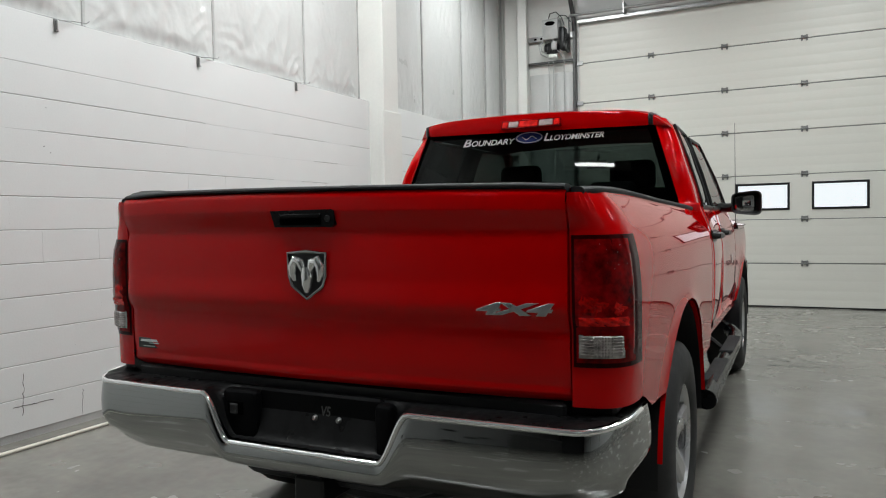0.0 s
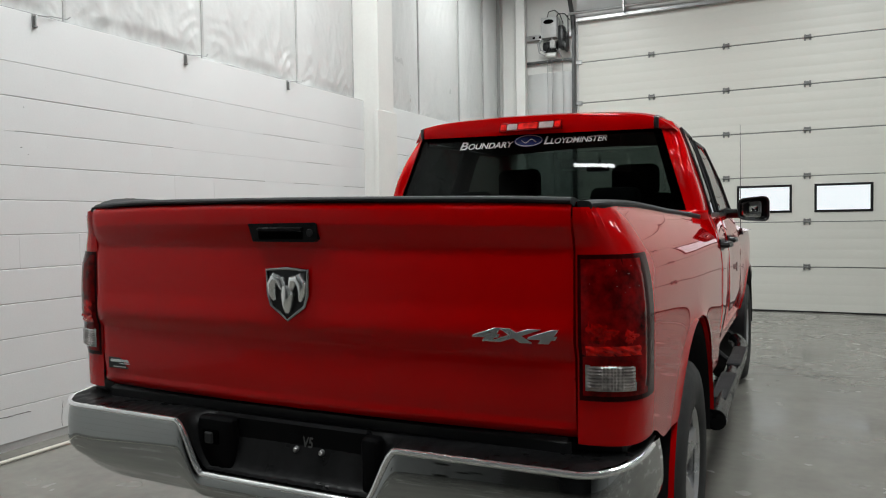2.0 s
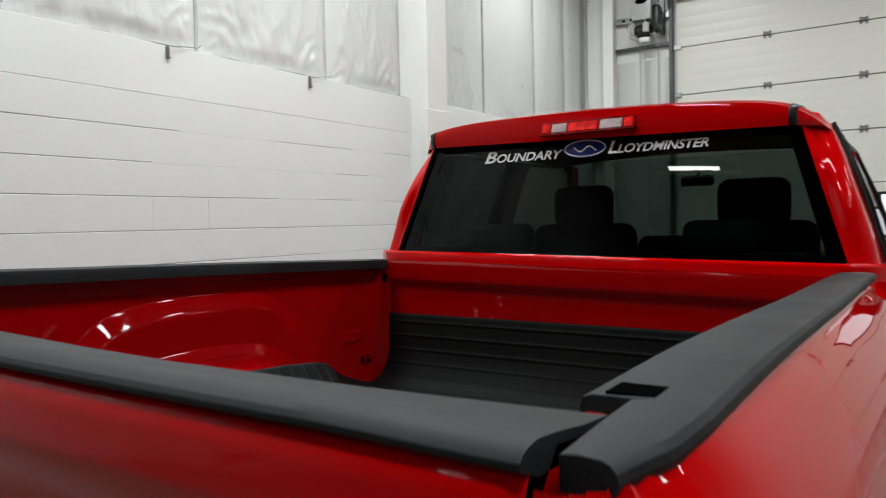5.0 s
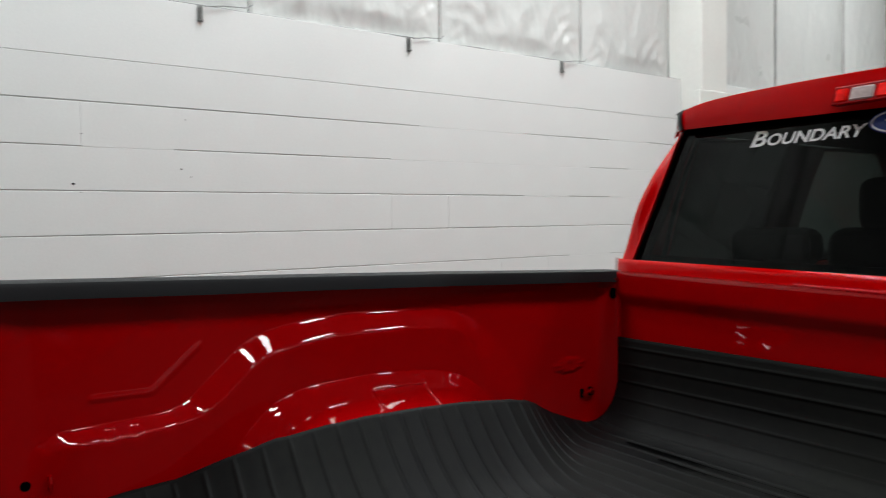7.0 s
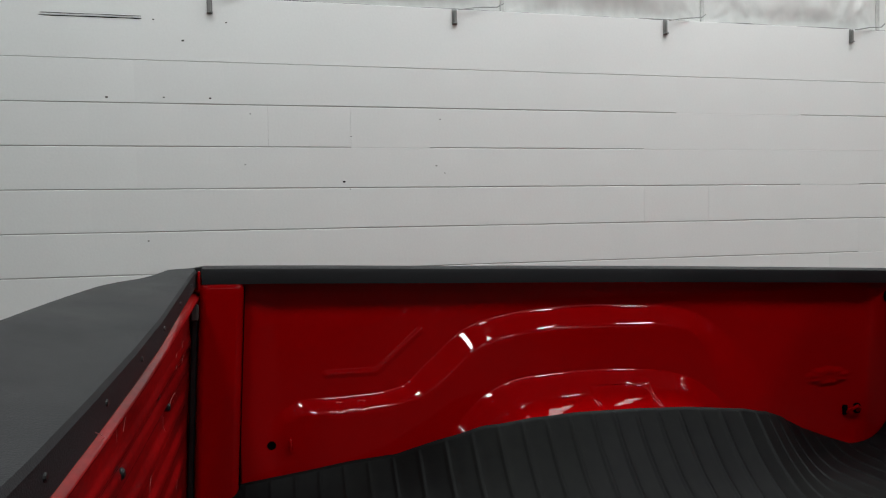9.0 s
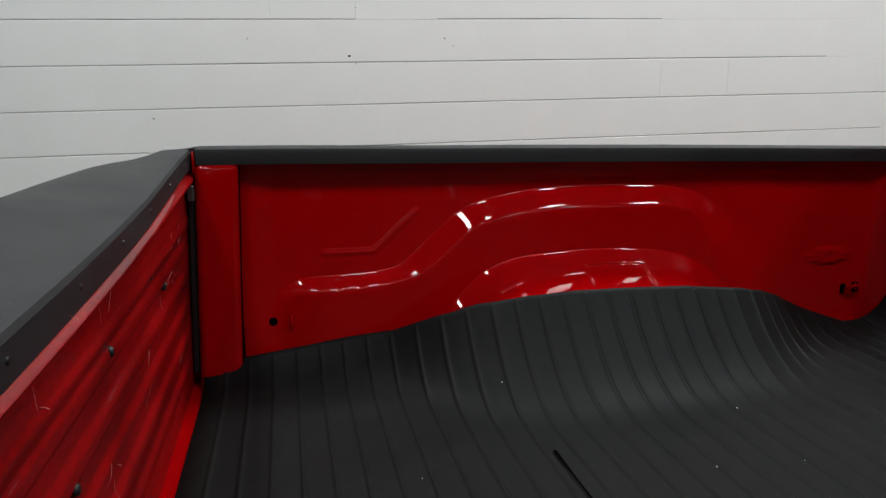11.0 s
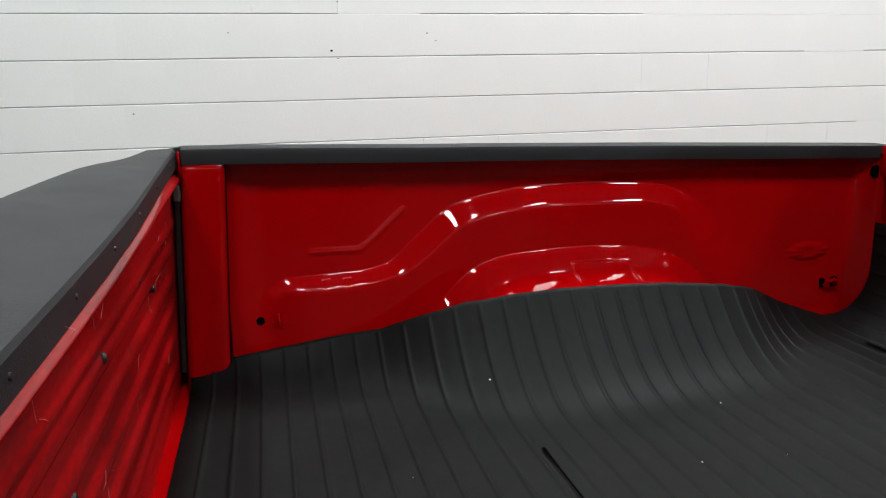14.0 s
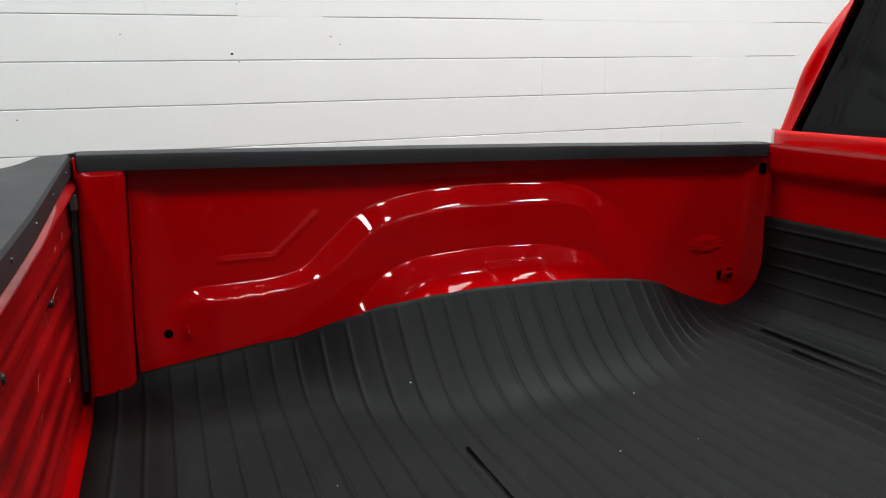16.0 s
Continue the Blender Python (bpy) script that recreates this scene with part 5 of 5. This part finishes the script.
def fender(sx):
    ys = span(3.99, AXLE_F - 0.50, 4)[:-1] + [AXLE_F - 0.4999 * math.cos(math.pi * i / 30) for i in range(31)] + span(AXLE_F + 0.50, 5.60, 8)[1:]

    def f(y, v):
        low = arch_z(y, 0.62, AXLE_F)
        z = low + (1.20 - low) * v
        d = math.hypot(y - AXLE_F, z - AXLE_Z - 0.03) - 0.50
        x = cab_x(z, 4.0) - 0.015 * smooth(5.0, 5.6, y) * 6 * smooth(4.8, 5.7, y) + 0.022 * math.exp(-max(0.0, d) / 0.06)
        return sx * x, y, z
    return grid(ys, span(0, 1, 18), f, sx < 0)


for sx in (-1, 1):
    part("cab_side", grid(span(2.08, 2.20, 4), span(0.64, 1.32, 14), lambda y, z, sx=sx: (sx * (cab_x(z) - 0.05 * smooth(2.14, 2.08, y) ** 2), y, z), sx < 0), M_RED, truck)
    for nm, y0, y1, hy in (("rear_door", 2.206, 2.94, 2.32), ("front_door", 2.946, 3.98, 3.10)):
        d = part(nm, door_skin(sx, y0, y1), M_RED, truck)
        thick(d, 0.03, -1)
        part("door_handle", join(rod([(sx * (cab_x(1.16, y) + o), y, 1.165) for y, o in ((hy - 0.10, 0.0), (hy - 0.085, 0.030), (hy, 0.040), (hy + 0.085, 0.030), (hy + 0.10, 0.0))], 0.017, 8), box(sx * cab_x(1.16, hy) - 0.006, sx * cab_x(1.16, hy) + 0.006, hy - 0.11, hy + 0.11, 1.13, 1.195, 0.005)), M_BLACKP, d, "black door handle")
        wy0, wy1 = y0 + 0.10, y1 - (0.06 if nm == "rear_door" else 0.32)
        top1 = 1.765
        pane = part("side_window", grid(span(0, 1, 8), span(1.325, top1, 8), lambda u, z, sx=sx, a=wy0, b=wy1, last=(nm == "front_door"): (sx * (cab_x(z, a + (b - a) * u) - 0.006), a + (b + (0.30 * (top1 - z) / 0.44 if last else 0.0) - a) * u, z)), M_GLASS_R if nm == "rear_door" else M_GLASS_F, d)
        pane.visible_shadow = False
        part("window_frame", rod([(sx * cab_x(1.325, wy0), wy0 - 0.02, 1.325), (sx * cab_x(1.55, wy0), wy0 - 0.02, 1.55), (sx * cab_x(1.765, wy0), wy0 - 0.01, 1.765), (sx * cab_x(1.775, wy1), wy1 - 0.02, 1.775)] + ([(sx * cab_x(1.55, 3.5), wy1 + 0.16, 1.55), (sx * cab_x(1.325, 3.5), wy1 + 0.32, 1.325)] if nm == "front_door" else [(sx * cab_x(1.55, wy1), wy1 + 0.02, 1.55), (sx * cab_x(1.325, wy1), wy1 + 0.02, 1.325)]), 0.009, 6), M_BLACKP, d)
        part("belt_strip", rod([(sx * cab_x(1.322, y), y, 1.322) for y in span(y0 + 0.02, y1 - 0.02, 6)], 0.010, 6), M_BLACKP, d)
    thick(part("pillar", grid([2.80, 2.91, 3.02], span(1.20, 1.77, 6), lambda y, z, sx=sx: (sx * (cab_x(z, y) - 0.014), y, z)), M_TRIM, truck), 0.02, 0)
    part("front_fender", fender(sx), M_RED, truck, sharp=45)
    part("wheel_liner", grid(span(-1.6, 1.6, 24), span(0, 1, 3), lambda a, t, sx=sx: (sx * (0.93 - 0.28 * t), AXLE_F + 0.497 * math.sin(a), AXLE_Z + 0.02 + 0.497 * math.cos(a))), M_BLACKP, truck)
    part("door_badge", box(sx * cab_x(0.97, 3.7) - 0.004, sx * cab_x(0.97, 3.7) + 0.004, 3.62, 3.74, 0.94, 1.0, 0.002), M_SILVER, truck)
    # pillar beside the windscreen
    part("windscreen_pillar", rod([(sx * 0.82, 4.06, 1.27), (sx * 0.775, 3.85, 1.45), (sx * 0.725, 3.64, 1.62), (sx * 0.68, 3.47, 1.765)], 0.030, 8), M_RED, truck)
    # mirror
    def oblong(a, k, sx=sx):
        """The rounded outline of the mirror head, taller at its outer end."""
        c, q = math.cos(a), math.sin(a)
        u, w = math.copysign(abs(c) ** 0.42, c), math.copysign(abs(q) ** 0.42, q)
        return sx * (1.035 + 0.093 * k * u), 1.351 + k * w * (0.076 + 0.008 * u)
    turn = span(0, 2 * math.pi, 40)
    shell = [(0.86, 3.322), (0.97, 3.316), (1.0, 3.326), (1.0, 3.37), (0.93, 3.41), (0.70, 3.435), (0.05, 3.445)]
    mir = part("side_mirror", grid(turn, range(len(shell)), lambda a, i, sx=sx: (oblong(a, shell[i][0])[0], shell[i][1], oblong(a, shell[i][0])[1])), M_BLACKP, truck, "black door mirror", sharp=50)
    part("mirror_arm", rod([(sx * 0.86, 3.54, 1.33), (sx * 0.90, 3.47, 1.325), (sx * 0.98, 3.41, 1.325)], [0.035, 0.03, 0.03], 8), M_BLACKP, mir)
    thick(part("mirror_glass", grid(turn, [0.02, 0.3, 0.6, 0.88], lambda a, k, sx=sx: (lambda x, z: (x, 3.336 + 0.14 * (abs(x) - 0.95) + 0.9 * (abs(x) - 0.95) ** 2 + 1.2 * (z - 1.35) ** 2, z))(*oblong(a, k))), M_MIRROR, mir), 0.004, -1)
    # tubular side step
    step = part("side_step", rod([(sx * 0.975, 1.62, 0.44), (sx * 0.975, 1.72, 0.44), (sx * 0.97, 1.85, 0.44), (sx * 0.955, 3.30, 0.425), (sx * 0.94, 3.62, 0.44), (sx * 0.90, 3.70, 0.46)], 0.046, 16), M_GLOSSP, truck, "black tubular side step")
    for y in (2.15, 3.0):
        part("tread_pad", box(min(sx * 0.925, sx * 1.0), max(sx * 0.925, sx * 1.0), y - 0.30, y + 0.30, 0.468, 0.484, 0.006), M_CAP, step)
    for y in (2.0, 2.9, 3.7):
        part("step_bracket", rod([(sx * 0.96, y, 0.43), (sx * 0.85, y, 0.52), (sx * 0.80, y, 0.60)], 0.018, 6), M_BLACKP, step)
    part("rocker", box(min(sx * 0.82, sx * 0.900), max(sx * 0.82, sx * 0.900), 2.08, 3.99, 0.585, 0.668, 0.02), M_RED, truck)
part("bonnet", grid(span(-0.95, 0.95, 30), span(4.0, 5.60, 14), lambda x, y: (x * (1 - 0.10 * smooth(4.6, 5.6, y)), y, 1.20 + 0.08 * smooth(0.95, 0.70, abs(x)) - 0.05 * smooth(4.8, 5.6, y))), M_RED, truck)
part("front_panel", grid(span(-0.86, 0.86, 12), span(0.55, 1.15, 6), lambda x, z: (x, 5.62 - 0.25 * abs(x / 0.86) ** 3, z)), M_CHROME, truck)
windscreen = part("windscreen", grid(span(-1, 1, 16), span(0, 1, 10), lambda u, v: (u * (0.86 - 0.16 * v), 4.10 - 0.60 * v - 0.12 * u * u, 1.27 + 0.52 * v)), M_GLASS, truck, "clear windscreen")
windscreen.visible_shadow = False
antenna = part("aerial", rod([(0.90, 4.22, 1.12), (0.90, 4.20, 1.60), (0.90, 4.18, 1.98)], [0.004, 0.0025, 0.0015], 6), M_DARKSTEEL, truck, "thin black whip aerial")
part("aerial_base", spin([(0.0, 0.05), (0.012, 0.045), (0.02, 0.0)], "z", 10, (0.90, 4.22, 1.17)), M_BLACKP, truck)

# cabin
part("cabin_floor", join(box(-0.86, 0.86, 2.07, 4.05, 0.62, 0.68), box(-0.86, 0.86, 2.062, 2.09, 0.66, 1.34)), M_TRIM, truck)
part("headliner", grid(span(-0.70, 0.70, 8), span(2.14, 3.45, 6), lambda x, y: (x, y, 1.775 + 0.03 * (1 - (x / 0.7) ** 2))), M_TRIM, truck)
bench = part("rear_seat", join(box(-0.72, 0.72, 2.26, 2.78, 0.80, 0.98, 0.05, 3), box(-0.72, 0.72, 2.14, 2.32, 0.90, 1.36, 0.05, 3)), M_SEAT, truck, "charcoal cloth seat")
for hx in (-0.42, 0.42):
    part("headrest", box(hx - 0.13, hx + 0.13, 2.17, 2.28, 1.36, 1.47, 0.04, 3), M_SEAT, bench)
for hx in (-0.38, 0.38):
    seat = part("front_seat", join(box(hx - 0.26, hx + 0.26, 2.95, 3.45, 0.80, 0.98, 0.06, 3), box(hx - 0.25, hx + 0.25, 2.88, 3.04, 0.92, 1.46, 0.06, 3)), M_SEAT, truck, "charcoal cloth seat")
    part("headrest", box(hx - 0.145, hx + 0.145, 2.90, 3.01, 1.44, 1.64, 0.05, 4), M_SEAT, seat)
part("centre_seat", box(-0.11, 0.11, 2.90, 3.02, 0.95, 1.40, 0.04, 3), M_SEAT, truck)
dash = part("dashboard", prism([(3.62, 0.9), (3.55, 1.10), (3.62, 1.24), (3.78, 1.29), (4.05, 1.27), (4.05, 0.9)], "x", -0.85, 0.85), M_TRIM, truck)
part("steering_wheel", join(rod([(-0.38 + 0.19 * math.cos(a), 3.42 + 0.06 * math.sin(a), 1.17 + 0.18 * math.sin(a)) for a in span(0, 2 * math.pi * 23 / 24, 23)], 0.015, 8, True), rod([(-0.55, 3.43, 1.17), (-0.38, 3.46, 1.16), (-0.21, 3.43, 1.17)], 0.02, 6)), M_TRIM, dash)
part("rear_view_mirror", join(box(-0.085, 0.085, 3.52, 3.55, 1.64, 1.692, 0.012), rod([(0, 3.55, 1.69), (0, 3.60, 1.74)], 0.012, 6)), M_TRIM, truck)


# ---- rubber mat in the bed ----
MAT_Z = FLOOR_Z + 0.004
EDGE_Z = [(0.16, 0.905), (0.24, 0.926), (0.39, 0.942), (0.57, 0.970), (0.66, 1.010), (0.75, 1.045), (0.86, 1.060), (0.96, 1.066), (1.10, 1.064), (1.235, 1.057), (1.38, 1.040), (1.46, 1.020), (1.55, 0.985), (1.65, 0.935), (1.74, 0.900), (1.80, 0.880), (1.88, 0.870), (2.0, 0.868)]
EDGE_X = [(0.16, 0.800), (0.40, 0.800), (0.48, 0.792), (0.56, 0.768), (0.63, 0.728), (0.70, 0.686), (0.78, 0.655), (0.90, 0.642), (1.36, 0.642), (1.43, 0.655), (1.50, 0.700), (1.60, 0.765), (1.70, 0.785), (2.0, 0.785)]


def mat_at(s, u):
    """s: metres along the bed and then up its front panel; u: -1 to 1 across."""
    bend, top = 1.80, 0.145
    if s < bend:
        y, up = s, 0.0
    elif s < bend + top * math.pi / 2:
        a = (s - bend) / top
        y, up = bend + top * math.sin(a), top * (1 - math.cos(a))
    else:
        y, up = bend + top, top + s - bend - top * math.pi / 2
    ex, ez = lerp(EDGE_X, y), lerp(EDGE_Z, y) - MAT_Z
    a = abs(u)
    reach = 1.05 * max(ez, 0.004) + 0.07
    flat = ex - reach
    x = a * ex
    t = max(0.0, (x - flat) / reach)
    z = MAT_Z + ez * t ** 2.1 * (1 - smooth(0.0, 0.1, up)) + up
    wave = 0.0035 * noise.noise(Vector((u * 2.2, s * 2.2, 3.0)))
    rib = (s - 0.19) / 0.0535
    k = abs(rib - round(rib)) * 0.0535
    bump = 0.0032 * smooth(0.0055, 0.0022, k) * smooth(1.0, 0.975, abs(u))
    tilt = smooth(0.0, 0.12, up)
    lift = t ** 1.2 * smooth(0.05, 0.15, ez)
    return (math.copysign(x, u) - math.copysign(0.7 * bump * lift, u) if u else 0.0), y - (bump + abs(wave)) * tilt, z + bump * (1 - tilt) + wave * (1 - tilt)


S_END = 1.80 + 0.145 * math.pi / 2 + 0.118
ss = [0.142]
r = 0.19
while r < S_END - 0.01:
    ss += [r - 0.0075, r - 0.0045, r - 0.0022, r + 0.0022, r + 0.0045, r + 0.0075, r + 0.018, r + 0.030, r + 0.041]
    r += 0.0535
ss = sorted(s for s in ss if s < S_END) + [S_END]
us = [math.copysign(1 - (1 - abs(t)) ** 1.35, t) for t in span(-1, 1, 72)]
mat = solid("bed_mat", grid(ss, us, mat_at), M_RUBBER, "black ribbed rubber mat curling up the sides of the truck bed", "truck bed mat", sharp=70, tidy=False)
thick(mat, 0.007, -1.0)
for (xa, xb, sy, w) in ((-0.300, 0.12, 0.795, 0.009), (-0.59, 0.35, 1.765, 0.007), (-0.44, 0.10, 1.715, 0.006)):
    part("cut_line", grid(span(xa, xb, 24), [-1, 0, 1], lambda x, k, sy=sy, w=w, xa=xa: (x, sy + k * w * (0.6 + 0.4 * math.sin(x * 9)), mat_at(sy + k * w, x / lerp(EDGE_X, sy))[2] + 0.0042)), M_DARK, mat)
rnd = random.Random(5)
for i in range(7):
    x, y = rnd.uniform(-0.55, 0.05), rnd.uniform(0.3, 1.3)
    z = mat_at(y, x / lerp(EDGE_X, y))[2]
    q = 0.0011 + 0.0016 * rnd.random() ** 3
    solid("grit", box(x - q, x + q, y - q * 0.7, y + q * 0.7, z - 0.0005, z + q, q * 0.3, 1), M_SEAM, "tiny grey crumb of grit on the rubber mat", "grit", "grit on the mat")

# ---- wall blocks, one by one where the camera passes ----
BLOCKS = [mesh_of("block", block_mesh(s), M_BLOCK, 25, tidy=False) for s in range(8)]
rnd = random.Random(11)
rest = []
for k in range(11):
    shift = 0.925 - 0.405 * 30 + (0.0 if k % 2 == 0 else 0.2025)
    for j in range(54):
        y = shift + j * LENGTH
        if y < SOUTH or y + LENGTH > DY + 0.2:
            continue
        s = 7 if rnd.random() < 0.06 else rnd.choice((0, 1, 3, 4, 5, 6))
        if rnd.random() < (0.5 if k >= 8 and y > 2.2 else 0.05):
            s = 2
        if -0.6 <= y <= 4.95:
            part("block", BLOCKS[s], M_BLOCK, wall_west, loc=(WX, y, ZERO + k * COURSE))
        else:
            v, f = block_mesh(s)
            rest.append(([(p[0] + WX, p[1] + y, p[2] + ZERO + k * COURSE) for p in v], f))
far_blocks = part("far_blocks", join(*rest), M_BLOCK, wall_west)
tagged(far_blocks, kind="stuff")

# nail holes, an open joint and a crack in the wall
for y, z, r in ((0.683, 1.702, 0.006), (0.205, 1.788, 0.003), (1.161, 1.782, 0.004), (-0.249, 1.426, 0.004), (-0.066, 2.376, 0.005), (-0.412, 2.102, 0.005), (-0.16, 2.106, 0.004), (0.05, 2.106, 0.005), (0.235, 2.034, 0.003), (0.723, 1.929, 0.003), (1.185, 2.022, 0.003), (1.205, 1.745, 0.003), (0.713, 1.665, 0.003), (-0.196, 2.47, 0.004), (0.134, 2.47, 0.004)):
    part("nail_hole", prism([(y + r * 1.3 * math.cos(a), z + r * 0.8 * math.sin(a)) for a in span(0, 5.5, 7)], "x", WX - 0.002, WX + 0.0012), M_DARK if r > 0.0045 else M_CHALK, wall_west)
rnd = random.Random(8)


def crack(y0, z0, y1, z1, w, jag=0.004):
    n = 14
    line = [(y0 + (y1 - y0) * i / n + rnd.uniform(-jag, jag) * (abs(z1 - z0) > abs(y1 - y0)), z0 + (z1 - z0) * i / n + rnd.uniform(-jag, jag) * 0.5, w * rnd.uniform(0.4, 1.0)) for i in range(n + 1)]
    dy, dz = (0, 1) if abs(y1 - y0) > abs(z1 - z0) else (1, 0)
    v = [(WX + 0.0012, y + s * q * dy * 1.0, z + s * q * dz) for y, z, q in line for s in (-1, 1)]
    return v, [(2 * i, 2 * i + 1, 2 * i + 3, 2 * i + 2) for i in range(n)]


for c in ((-0.687, 2.470, -0.248, 2.472, 0.0035, 0.001), (-0.68, 2.482, -0.25, 2.483, 0.002, 0.001), (0.96, 0.15, 0.97, 0.40, 0.003, 0.006), (0.90, 0.205, 1.16, 0.20, 0.003, 0.006), (1.36, 0.06, 1.37, 0.22, 0.002, 0.006)):
    part("crack", crack(*c), M_DARK if c[1] > 2 else M_CHALK, wall_west)
